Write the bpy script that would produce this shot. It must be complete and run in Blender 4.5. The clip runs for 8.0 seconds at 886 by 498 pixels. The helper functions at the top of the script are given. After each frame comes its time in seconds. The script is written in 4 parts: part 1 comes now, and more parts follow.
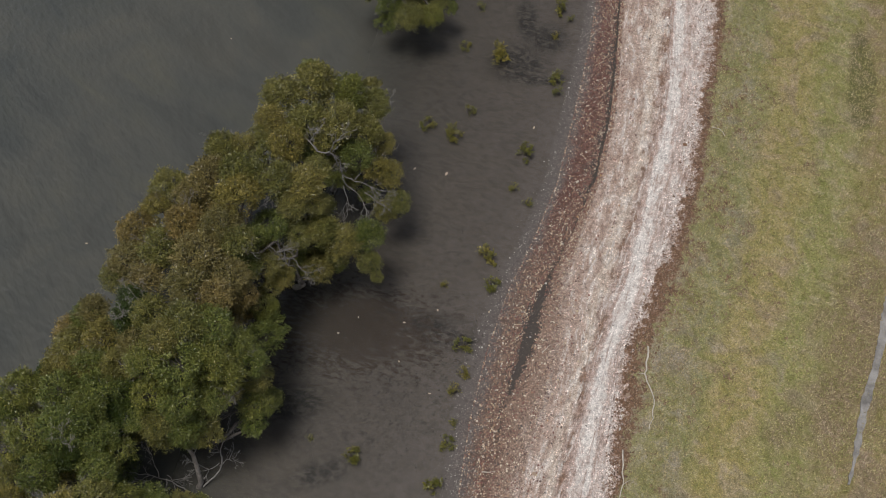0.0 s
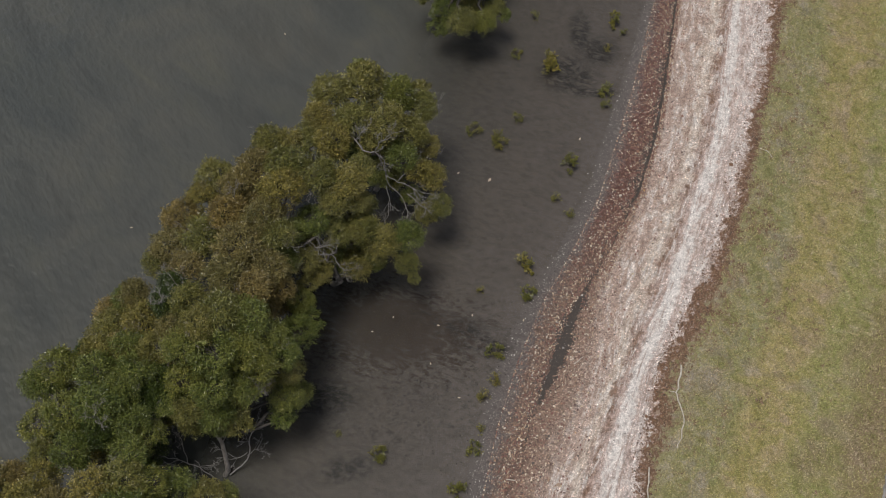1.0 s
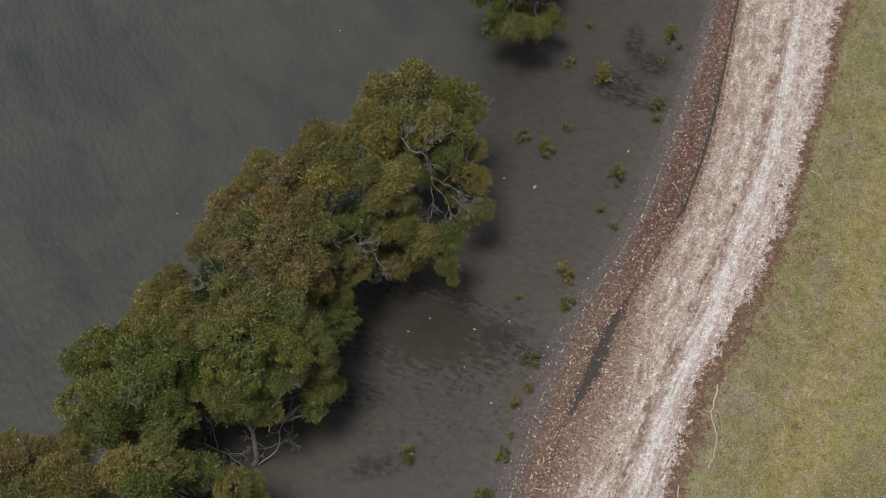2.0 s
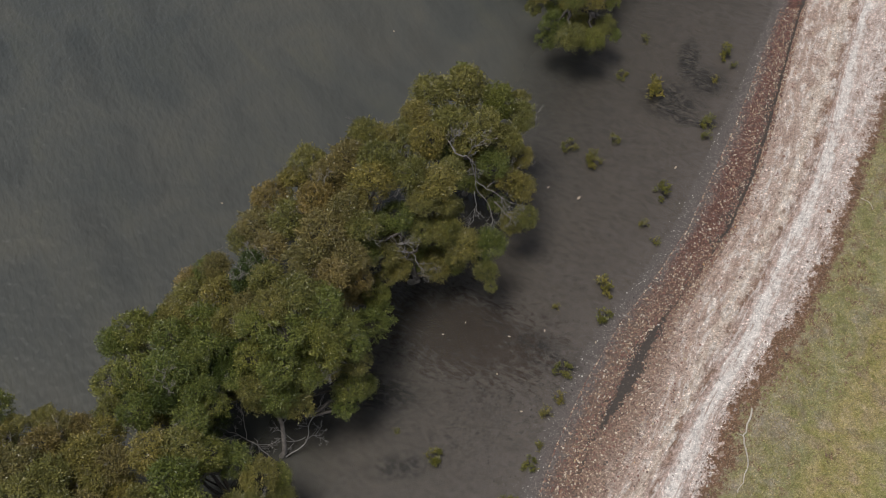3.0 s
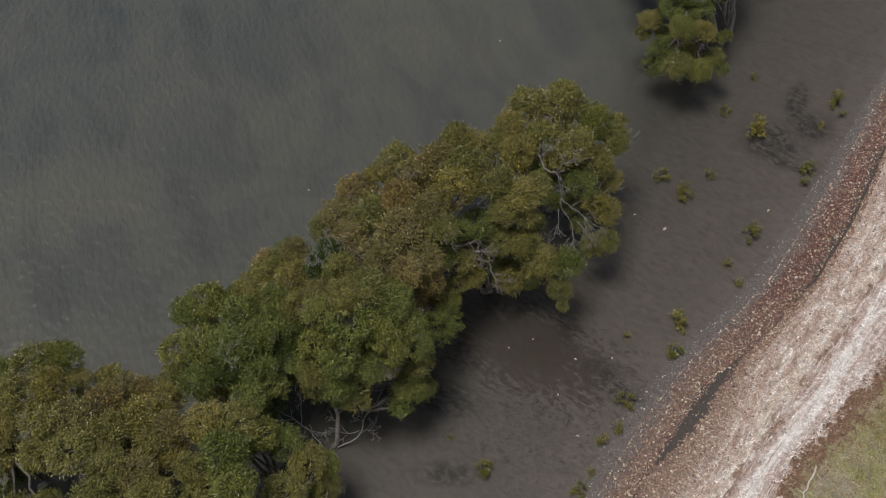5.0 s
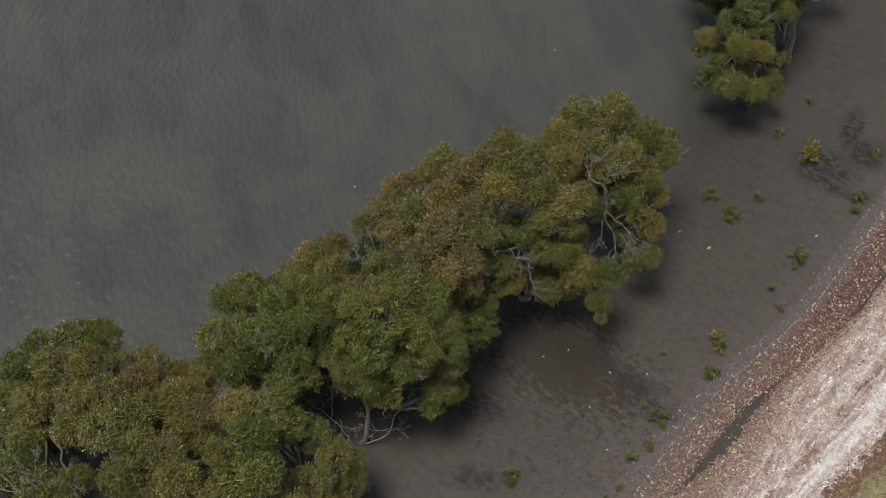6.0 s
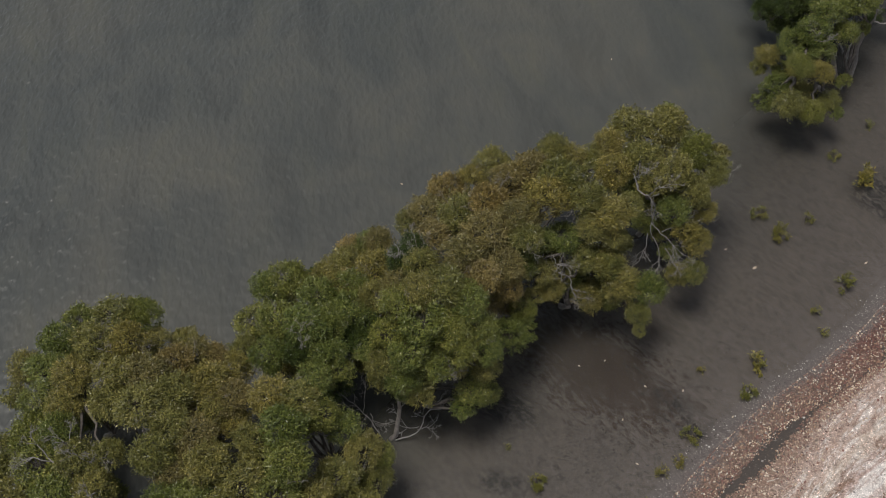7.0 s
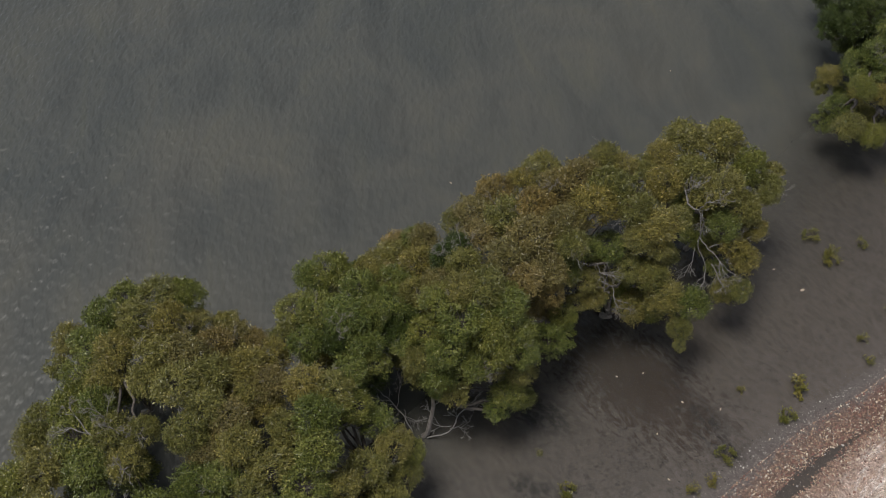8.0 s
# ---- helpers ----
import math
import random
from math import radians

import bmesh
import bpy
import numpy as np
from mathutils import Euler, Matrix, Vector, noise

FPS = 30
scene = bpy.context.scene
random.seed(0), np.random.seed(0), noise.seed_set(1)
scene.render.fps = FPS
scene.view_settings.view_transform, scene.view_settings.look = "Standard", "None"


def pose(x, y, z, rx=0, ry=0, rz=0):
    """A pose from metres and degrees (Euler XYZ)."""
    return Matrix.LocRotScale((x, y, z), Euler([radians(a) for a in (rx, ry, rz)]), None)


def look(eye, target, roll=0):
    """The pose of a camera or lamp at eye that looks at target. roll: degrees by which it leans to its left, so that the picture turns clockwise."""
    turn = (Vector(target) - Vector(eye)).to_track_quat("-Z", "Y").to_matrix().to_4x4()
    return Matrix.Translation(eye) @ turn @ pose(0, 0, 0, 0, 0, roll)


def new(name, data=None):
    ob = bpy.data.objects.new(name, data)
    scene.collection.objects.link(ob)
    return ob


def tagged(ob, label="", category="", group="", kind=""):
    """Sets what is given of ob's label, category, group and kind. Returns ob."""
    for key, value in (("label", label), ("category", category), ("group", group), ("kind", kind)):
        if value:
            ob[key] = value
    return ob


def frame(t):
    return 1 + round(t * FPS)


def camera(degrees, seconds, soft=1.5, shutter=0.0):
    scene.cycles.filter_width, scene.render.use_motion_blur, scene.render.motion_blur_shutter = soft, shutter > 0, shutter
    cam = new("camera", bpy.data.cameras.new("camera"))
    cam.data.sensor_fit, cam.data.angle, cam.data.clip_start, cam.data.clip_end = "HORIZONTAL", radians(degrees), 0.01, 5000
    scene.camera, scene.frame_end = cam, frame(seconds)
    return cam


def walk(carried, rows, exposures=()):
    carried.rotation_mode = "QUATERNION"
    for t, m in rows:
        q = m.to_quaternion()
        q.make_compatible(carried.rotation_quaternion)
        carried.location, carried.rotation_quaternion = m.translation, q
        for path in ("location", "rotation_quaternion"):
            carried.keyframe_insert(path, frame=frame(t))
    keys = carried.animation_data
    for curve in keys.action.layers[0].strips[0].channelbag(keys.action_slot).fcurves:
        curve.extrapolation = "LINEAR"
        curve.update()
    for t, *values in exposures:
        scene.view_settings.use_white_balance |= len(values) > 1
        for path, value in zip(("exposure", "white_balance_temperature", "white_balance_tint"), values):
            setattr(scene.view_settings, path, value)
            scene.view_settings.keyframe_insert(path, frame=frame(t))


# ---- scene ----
# ---------- camera ----------
cam = camera(46.3, 8.0, soft=0.9)
# seconds, place in metres, turn in degrees
PATH = [
    (0.0, 0.000, 0.000, 26.000, 32.41, -0.05, -0.00),
    (0.5, 0.032, -0.021, 26.061, 32.52, -0.10, 2.07),
    (1.0, 0.052, -0.044, 26.086, 32.64, -0.05, 4.15),
    (1.5, 0.076, -0.053, 26.058, 32.76, 0.02, 6.24),
    (3.0, 0.165, -0.104, 25.977, 33.27, 0.07, 12.54),
    (3.5, 0.214, -0.083, 25.944, 33.42, 0.08, 14.70),
    (4.0, 0.273, -0.060, 25.910, 33.59, 0.03, 16.88),
    (4.5, 0.338, -0.061, 25.868, 33.77, 0.00, 19.05),
    (6.0, 0.555, -0.130, 25.753, 34.41, -0.03, 25.68),
    (6.5, 0.630, -0.129, 25.730, 34.55, -0.02, 27.94),
    (7.0, 0.698, -0.127, 25.698, 34.62, 0.00, 30.21),
    (7.5, 0.762, -0.121, 25.679, 34.67, 0.04, 32.48),
    (8.0, 0.811, -0.098, 25.664, 34.71, 0.07, 34.80),
]
walk(cam, [(t, pose(x, y, z, rx, ry, rz)) for t, x, y, z, rx, ry, rz in PATH],
     exposures=[(0.0, -0.20), (8.0, -0.06)])

# ---------- sky and sun: bright overcast ----------
SUN_HEIGHT, SUN_TURN = radians(76), radians(-128)
world = bpy.data.worlds.new("sky")
scene.world = world
world.use_nodes = True
wn = world.node_tree
wn.nodes.clear()
sky = wn.nodes.new("ShaderNodeTexSky")
sky.sky_type = 'NISHITA'
sky.sun_disc = False
sky.sun_elevation, sky.sun_rotation = SUN_HEIGHT, SUN_TURN
sky.dust_density = 1.5
cloud = wn.nodes.new("ShaderNodeHueSaturation")
cloud.inputs["Saturation"].default_value = 0.5
bg = wn.nodes.new("ShaderNodeBackground")
bg.inputs["Strength"].default_value = 0.088
wo = wn.nodes.new("ShaderNodeOutputWorld")
wn.links.new(sky.outputs[0], cloud.inputs["Color"])
wn.links.new(cloud.outputs[0], bg.inputs["Color"])
wn.links.new(bg.outputs[0], wo.inputs["Surface"])
sun_data = bpy.data.lights.new("sun", 'SUN')
sun_data.energy, sun_data.angle, sun_data.color = 2.6, radians(22), (1.0, 0.96, 0.9)
sun = new("sun", sun_data)
sun.matrix_world = look((math.sin(SUN_TURN) * math.cos(SUN_HEIGHT) * 60, math.cos(SUN_TURN) * math.cos(SUN_HEIGHT) * 60,
                         math.sin(SUN_HEIGHT) * 60), (0, 0, 0))

# ---------- shore lines: x of each edge at these y ----------
LINE_Y = np.array([9.0, 11.0, 13.0, 15.0, 17.0, 19.0, 21.0, 23.0, 25.0, 27.0, 29.0])
LINES = {
    "water": [-0.05, 0.2, 0.66, 1.39, 2.37, 3.15, 3.64, 4.17, 4.7, 5.12, 5.6],
    "red": [0.76, 1.1, 1.6, 2.25, 3.12, 3.89, 4.41, 4.91, 5.29, 5.67, 6.1],
    "drain": [0.99, 1.58, 2.24, 2.91, 3.88, 4.75, 5.29, 5.68, 5.97, 6.25, 6.57],
    "pale": [2.02, 2.71, 3.38, 3.58, 4.19, 4.92, 5.44, 5.82, 6.1, 6.39, 6.71],
    "rut": [2.95, 3.6, 4.24, 4.92, 5.61, 6.27, 6.86, 7.32, 7.7, 8.05, 8.43],
    "white": [3.74, 4.26, 4.76, 5.62, 6.27, 6.82, 7.4, 7.85, 8.18, 8.43, 8.75],
    "edge": [4.25, 4.72, 5.11, 6.11, 6.96, 7.67, 8.18, 8.69, 9.18, 9.64, 10.13],
    "grass": [4.73, 5.37, 5.96, 6.78, 7.42, 8.1, 8.6, 9.08, 9.56, 10.03, 10.51],
}


def line_x(name, y):
    """x of one of the shore lines at y, carried on straight past its ends."""
    xs = np.array(LINES[name])
    y = np.asarray(y, float)
    v = np.interp(y, LINE_Y, xs)
    v = np.where(y > 29, xs[-1] + 0.24 * np.minimum(y - 29, 300), v)
    return np.where(y < 9, xs[0] + 0.3 * np.maximum(y - 9, -300), v)


def band_at(x, y):
    """0 far out on the water, 1 at the waterline, 2 red stones, 3 drain, 4 pale track, 5 rut, 6 white strip, 7 its edge, 8 grass."""
    x, y = np.broadcast_arrays(np.asarray(x, float), np.asarray(y, float))
    edges = np.stack([line_x(k, y) for k in LINES])
    b = np.where(x < edges[0], 1 + (x - edges[0]) / 12.0, 0)
    for i in range(7):
        w = np.maximum(edges[i + 1] - edges[i], 0.05)
        b = np.where((x >= edges[i]) & (x < edges[i + 1]), 1 + i + (x - edges[i]) / w, b)
    b = np.where(x >= edges[7], 8 + (x - edges[7]) / 10.0, b)
    return np.clip(b, -3, 12)


def ground_z(x, y):
    """Height of the bare ground; the water stands at 0."""
    x, y = np.broadcast_arrays(np.asarray(x, float), np.asarray(y, float))
    b = band_at(x, y)
    z = np.interp(b, [-3, 0, 0.5, 1, 2, 2.75, 3.0, 3.25, 4, 4.8, 5, 5.3, 6, 7, 7.4, 8, 8.5, 12],
                  [-1.6, -0.5, -0.16, 0, 0.11, 0.15, 0.1, 0.17, 0.24, 0.27, 0.245, 0.28, 0.27, 0.31, 0.36, 0.4, 0.44, 0.6])
    rough = np.interp(b, [0, 0.8, 1, 1.3, 2, 7, 8, 12], [0.03, 0.006, 0.004, 0.008, 0.025, 0.025, 0.04, 0.05])
    wob = (np.sin(1.7 * x + 0.9 * y) * np.sin(1.1 * y - 0.6 * x + 1) + 0.6 * np.sin(4.1 * x - 2.3 * y + 2) * np.sin(3.3 * y + 1.1 * x)
           + 0.35 * np.sin(9.3 * x + 3.1 * y) * np.sin(7.7 * y - 4.2 * x))
    return z + rough * 0.6 * wob * np.where(np.abs(x) + np.abs(y) < 90, 1, 0.2)


# ---------- materials ----------
def material(name):
    m = bpy.data.materials.new(name)
    m.use_nodes = True
    nt = m.node_tree
    bsdf = nt.nodes["Principled BSDF"]
    return m, nt, bsdf


def node(nt, kind, **inputs):
    n = nt.nodes.new(kind)
    for k, v in inputs.items():
        n.inputs[k].default_value = v
    return n


def ramp(nt, source, stops, mode='LINEAR'):
    n = nt.nodes.new("ShaderNodeValToRGB")
    n.color_ramp.interpolation = mode
    els = n.color_ramp.elements
    while len(els) < len(stops):
        els.new(0.5)
    for e, (p, c) in zip(els, stops):
        e.position = p
        e.color = (*c, 1) if len(c) == 3 else c
    nt.links.new(source, n.inputs[0])
    return n.outputs[0]


def grey(p, v):
    return (p, (v, v, v))


def noise_of(nt, vec, scale, detail=4.0, rough=0.55, distort=0.0):
    n = node(nt, "ShaderNodeTexNoise", Scale=scale, Detail=detail, Roughness=rough, Distortion=distort)
    if vec is not None:
        nt.links.new(vec, n.inputs["Vector"])
    return n.outputs["Fac"]


def grain_of(nt, vec, scale):
    """A value for each small grain of the surface."""
    n = node(nt, "ShaderNodeTexVoronoi", Scale=scale)
    nt.links.new(vec, n.inputs["Vector"])
    sp = nt.nodes.new("ShaderNodeSeparateColor")
    nt.links.new(n.outputs["Color"], sp.inputs[0])
    return sp.outputs[0]


def math_of(nt, op, a, b=0.0):
    n = nt.nodes.new("ShaderNodeMath")
    n.operation = op
    for i, v in enumerate((a, b)):
        if isinstance(v, (int, float)):
            n.inputs[i].default_value = v
        else:
            nt.links.new(v, n.inputs[i])
    return n.outputs[0]


def mix_of(nt, fac, a, b, mode='MIX'):
    n = nt.nodes.new("ShaderNodeMix")
    n.data_type, n.blend_type = 'RGBA', mode
    for idx, v in ((0, fac), (6, a), (7, b)):
        if isinstance(v, (int, float)):
            n.inputs[idx].default_value = v
        elif isinstance(v, tuple):
            n.inputs[idx].default_value = (*v, 1)
        else:
            nt.links.new(v, n.inputs[idx])
    return n.outputs[2]


def position(nt):
    return nt.nodes.new("ShaderNodeNewGeometry").outputs["Position"]


def stretched(nt, vec, sx, sy, sz=1.0, turn=0.0):
    """The place turned by turn radians, then scaled."""
    r = nt.nodes.new("ShaderNodeVectorRotate")
    r.rotation_type = 'Z_AXIS'
    r.inputs["Angle"].default_value = turn
    nt.links.new(vec, r.inputs["Vector"])
    n = nt.nodes.new("ShaderNodeMapping")
    n.inputs["Scale"].default_value = (sx, sy, sz)
    nt.links.new(r.outputs[0], n.inputs["Vector"])
    return n.outputs[0]


def blob(nt, vec, centre, rx, ry, turn=0.0):
    """1 in the middle of an oval patch of ground, 0 outside it, with a torn edge."""
    s = nt.nodes.new("ShaderNodeVectorMath")
    s.operation = 'SUBTRACT'
    nt.links.new(vec, s.inputs[0])
    s.inputs[1].default_value = (centre[0], centre[1], 0)
    r = nt.nodes.new("ShaderNodeVectorRotate")
    r.rotation_type = 'Z_AXIS'
    r.inputs["Angle"].default_value = -turn
    nt.links.new(s.outputs[0], r.inputs["Vector"])
    m = nt.nodes.new("ShaderNodeVectorMath")
    m.operation = 'MULTIPLY'
    m.inputs[1].default_value = (1 / rx, 1 / ry, 0)
    nt.links.new(r.outputs[0], m.inputs[0])
    ln = nt.nodes.new("ShaderNodeVectorMath")
    ln.operation = 'LENGTH'
    nt.links.new(m.outputs[0], ln.inputs[0])
    return math_of(nt, 'SUBTRACT', 1.0, ln.outputs["Value"])


def bump_to(nt, bsdf, height, strength, distance):
    b = node(nt, "ShaderNodeBump", Strength=strength, Distance=distance)
    nt.links.new(height, b.inputs["Height"])
    nt.links.new(b.outputs[0], bsdf.inputs["Normal"])


def grass_colour(nt, pos):
    """Worn lawn: straw, olive and green patches."""
    big = noise_of(nt, pos, 0.75, 6, 0.6, 0.6)
    mid = noise_of(nt, stretched(nt, pos, 1.0, 0.8), 3.4, 7, 0.75, 0.3)
    fine = grain_of(nt, pos, 42)
    c = ramp(nt, big, [(0.36, (0.320, 0.255, 0.195)), (0.44, (0.350, 0.290, 0.155)), (0.50, (0.255, 0.250, 0.088)), (0.56, (0.345, 0.300, 0.130)), (0.64, (0.310, 0.262, 0.190))])
    c2 = ramp(nt, mid, [(0.34, (0.130, 0.125, 0.048)), (0.44, (0.235, 0.215, 0.098)), (0.53, (0.312, 0.268, 0.150)), (0.64, (0.425, 0.365, 0.270))])
    c = mix_of(nt, 0.5, c, c2)
    return mix_of(nt, 0.5, c, ramp(nt, fine, [grey(0.0, 0.45), grey(0.4, 0.85), grey(0.8, 1.2), grey(1.0, 1.9)]), 'MULTIPLY')


def ground_material():
    m, nt, bsdf = material("shore_ground")
    pos = position(nt)
    at = nt.nodes.new("ShaderNodeAttribute")
    at.attribute_name = "band"
    band = at.outputs["Fac"]
    n1 = noise_of(nt, pos, 1.3, 5, 0.6)
    n2 = noise_of(nt, pos, 6.0, 5, 0.65)
    amp = ramp(nt, math_of(nt, 'MULTIPLY', band, 0.1), [grey(0.1, 0.9), grey(0.2, 1.0), grey(0.28, 1.0), grey(0.4, 0.6), grey(0.62, 0.6), grey(0.68, 1.6), grey(0.72, 2.6), grey(0.8, 2.2)])
    wob = math_of(nt, 'ADD', math_of(nt, 'MULTIPLY', math_of(nt, 'SUBTRACT', n1, 0.5), 1.0),
                  math_of(nt, 'MULTIPLY', math_of(nt, 'SUBTRACT', n2, 0.5), 1.0))
    wob = math_of(nt, 'MULTIPLY', wob, amp)
    b = math_of(nt, 'MULTIPLY', math_of(nt, 'ADD', band, wob), 0.1)
    base = ramp(nt, b, [
        (0.0, (0.097, 0.084, 0.073)), (0.080, (0.107, 0.091, 0.079)), (0.105, (0.114, 0.098, 0.089)), (0.140, (0.122, 0.105, 0.097)), (0.175, (0.148, 0.120, 0.109)),
        (0.205, (0.125, 0.064, 0.053)), (0.260, (0.135, 0.070, 0.056)), (0.300, (0.170, 0.105, 0.083)),
        (0.335, (0.270, 0.190, 0.148)), (0.385, (0.335, 0.250, 0.205)), (0.410, (0.450, 0.340, 0.285)), (0.452, (0.450, 0.345, 0.290)), (0.468, (0.570, 0.475, 0.400)),
        (0.484, (0.540, 0.440, 0.370)), (0.493, (0.230, 0.140, 0.098)), (0.506, (0.240, 0.148, 0.105)), (0.514, (0.460, 0.345, 0.302)), (0.532, (0.480, 0.370, 0.325)),
        (0.546, (0.720, 0.665, 0.625)), (0.592, (0.720, 0.665, 0.625)), (0.610, (0.550, 0.440, 0.392)), (0.640, (0.570, 0.470, 0.424)), (0.665, (0.650, 0.575, 0.535)),
        (0.690, (0.540, 0.430, 0.380)), (0.712, (0.190, 0.108, 0.068)), (0.775, (0.200, 0.135, 0.085)), (0.81, (0.22, 0.18, 0.08))])
    low = nt.nodes.new("ShaderNodeSeparateXYZ")
    nt.links.new(pos, low.inputs[0])
    drab = math_of(nt, 'MULTIPLY', ramp(nt, math_of(nt, 'MULTIPLY', low.outputs[1], 1 / 30), [grey(0.50, 0.75), grey(0.62, 0.0)]), ramp(nt, b, [grey(0.17, 0), grey(0.20, 1), grey(0.29, 1), grey(0.33, 0)]))
    base = mix_of(nt, drab, base, (0.192, 0.140, 0.108))
    torn = noise_of(nt, stretched(nt, pos, 1.0, 0.45, 1, 0.3), 2.4, 7, 0.75, 0.4)
    base = mix_of(nt, math_of(nt, 'MULTIPLY', ramp(nt, b, [grey(0.482, 0), grey(0.493, 1), grey(0.506, 1), grey(0.516, 0)]), ramp(nt, torn, [grey(0.44, 0), grey(0.54, 0.9)])), base, (0.470, 0.365, 0.320))
    base = mix_of(nt, math_of(nt, 'MULTIPLY', ramp(nt, b, [grey(0.53, 0), grey(0.55, 1), grey(0.69, 1), grey(0.705, 0)]), ramp(nt, torn, [grey(0.50, 0), grey(0.62, 0.7)])), base, (0.440, 0.320, 0.272))
    # streaks that run with the wheels
    cb = nt.nodes.new("ShaderNodeCombineXYZ")
    sep = nt.nodes.new("ShaderNodeSeparateXYZ")
    nt.links.new(pos, sep.inputs[0])
    nt.links.new(math_of(nt, 'MULTIPLY', band, 2.7), cb.inputs[0])
    nt.links.new(math_of(nt, 'MULTIPLY', sep.outputs[1], 0.5), cb.inputs[1])
    streak = noise_of(nt, cb.outputs[0], 2.4, 8, 0.72)
    crumb = noise_of(nt, stretched(nt, pos, 1.0, 0.5, 1, 0.3), 6.5, 9, 0.8, 0.5)
    on_track = ramp(nt, b, [grey(0.36, 0), grey(0.42, 1), grey(0.675, 1), grey(0.71, 0)])
    track = mix_of(nt, ramp(nt, streak, [grey(0.50, 0), grey(0.59, 0.7)]), base, (0.720, 0.665, 0.620))
    track = mix_of(nt, ramp(nt, streak, [grey(0.37, 0.75), grey(0.465, 0)]), track, (0.300, 0.205, 0.160))
    track = mix_of(nt, math_of(nt, 'MULTIPLY', ramp(nt, crumb, [grey(0.38, 1.0), grey(0.48, 0)]), ramp(nt, b, [grey(0.40, 0.55), grey(0.47, 0.3), grey(0.49, 1.0), grey(0.515, 0.8), grey(0.54, 0.3), grey(0.60, 0.4), grey(0.68, 0.9)])), track, (0.200, 0.128, 0.092))
    base = mix_of(nt, on_track, base, track)
    litter = ramp(nt, b, [grey(0.68, 0), grey(0.72, 1), grey(0.77, 1), grey(0.80, 0)])
    base = mix_of(nt, math_of(nt, 'MULTIPLY', litter, ramp(nt, crumb, [grey(0.55, 0), grey(0.63, 0.7)])), base, (0.480, 0.400, 0.350))
    speck = noise_of(nt, pos, 38, 4, 0.75)
    speck2 = noise_of(nt, pos, 9, 6, 0.75)
    grit = grain_of(nt, pos, 38)
    grit2 = grain_of(nt, pos, 75)
    dry = ramp(nt, b, [grey(0.09, 0.12), grey(0.17, 0.8)])
    base = mix_of(nt, dry, base, ramp(nt, speck, [grey(0.30, 0.45), grey(0.48, 0.92), grey(0.60, 1.15), grey(0.72, 1.9)]), 'MULTIPLY')
    base = mix_of(nt, dry, base, ramp(nt, speck2, [grey(0.32, 0.5), grey(0.5, 1.0), grey(0.68, 1.3)]), 'MULTIPLY')
    on_land = ramp(nt, b, [grey(0.10, 0), grey(0.18, 0.75), grey(0.37, 0.75), grey(0.43, 0.5), grey(0.53, 0.45), grey(0.56, 0.2), grey(0.59, 0.2), grey(0.62, 0.5)])
    base = mix_of(nt, on_land, base, ramp(nt, grit, [grey(0.0, 0.42), grey(0.4, 0.8), grey(0.8, 1.15), grey(0.93, 1.7), grey(1.0, 2.6)]), 'MULTIPLY')
    base = mix_of(nt, math_of(nt, 'MULTIPLY', dry, 0.5), base, ramp(nt, grit2, [grey(0.0, 0.6), grey(0.5, 1.0), grey(1.0, 1.5)]), 'MULTIPLY')
    # the ragged drain of dark wet silt
    run = nt.nodes.new("ShaderNodeCombineXYZ")
    nt.links.new(sep.outputs[1], run.inputs[1])
    wide = ramp(nt, math_of(nt, 'MULTIPLY', sep.outputs[1], 1 / 30), [grey(0.33, 0.02), grey(0.39, 0.13), grey(0.42, 0.26), grey(0.45, 0.36), grey(0.50, 0.34), grey(0.512, 0.12), grey(0.53, 0.12), grey(0.56, 0.05), grey(0.60, 0.14), grey(0.64, 0.22), grey(0.9, 0.24)])
    wide = math_of(nt, 'MULTIPLY', wide, math_of(nt, 'ADD', 0.4, math_of(nt, 'MULTIPLY', noise_of(nt, run.outputs[0], 0.9, 5, 0.7), 1.3)))
    wander = math_of(nt, 'MULTIPLY', math_of(nt, 'SUBTRACT', noise_of(nt, run.outputs[0], 1.1, 4, 0.6), 0.5), 0.9)
    off_line = math_of(nt, 'ABSOLUTE', math_of(nt, 'SUBTRACT', math_of(nt, 'ADD', math_of(nt, 'ADD', band, wander), math_of(nt, 'MULTIPLY', wob, 0.95)), 2.95))
    drain = ramp(nt, math_of(nt, 'SUBTRACT', wide, off_line), [grey(0.0, 0), grey(0.06, 1)])
    base = mix_of(nt, math_of(nt, 'MULTIPLY', drain, 0.9), base, mix_of(nt, speck, (0.040, 0.035, 0.032), (0.088, 0.078, 0.071)))
    # mud with dark weed, a rusty stain, and darker ovals by the grove
    flat = nt.nodes.new("ShaderNodeVectorMath")
    flat.operation = 'MULTIPLY'
    flat.inputs[1].default_value = (1, 1, 0)
    nt.links.new(pos, flat.inputs[0])
    flat = flat.outputs[0]
    weed_n = noise_of(nt, stretched(nt, flat, 1.0, 2.0, 1, 0.35), 3.2, 7, 0.72, 0.6)
    weed = math_of(nt, 'MULTIPLY', ramp(nt, weed_n, [grey(0.45, 0), grey(0.60, 1)]), 0.32)
    tatters = ramp(nt, noise_of(nt, stretched(nt, flat, 1.0, 1.5, 1, -0.5), 5.0, 8, 0.75, 1.6), [grey(0.52, 0), grey(0.58, 1)])
    near_grove = ramp(nt, blob(nt, flat, (-1.7, 12.6), 4.6, 4.2, 0.4), [grey(0.0, 0), grey(0.5, 0.6)])
    weed = math_of(nt, 'MAXIMUM', weed, math_of(nt, 'MULTIPLY', tatters, near_grove))
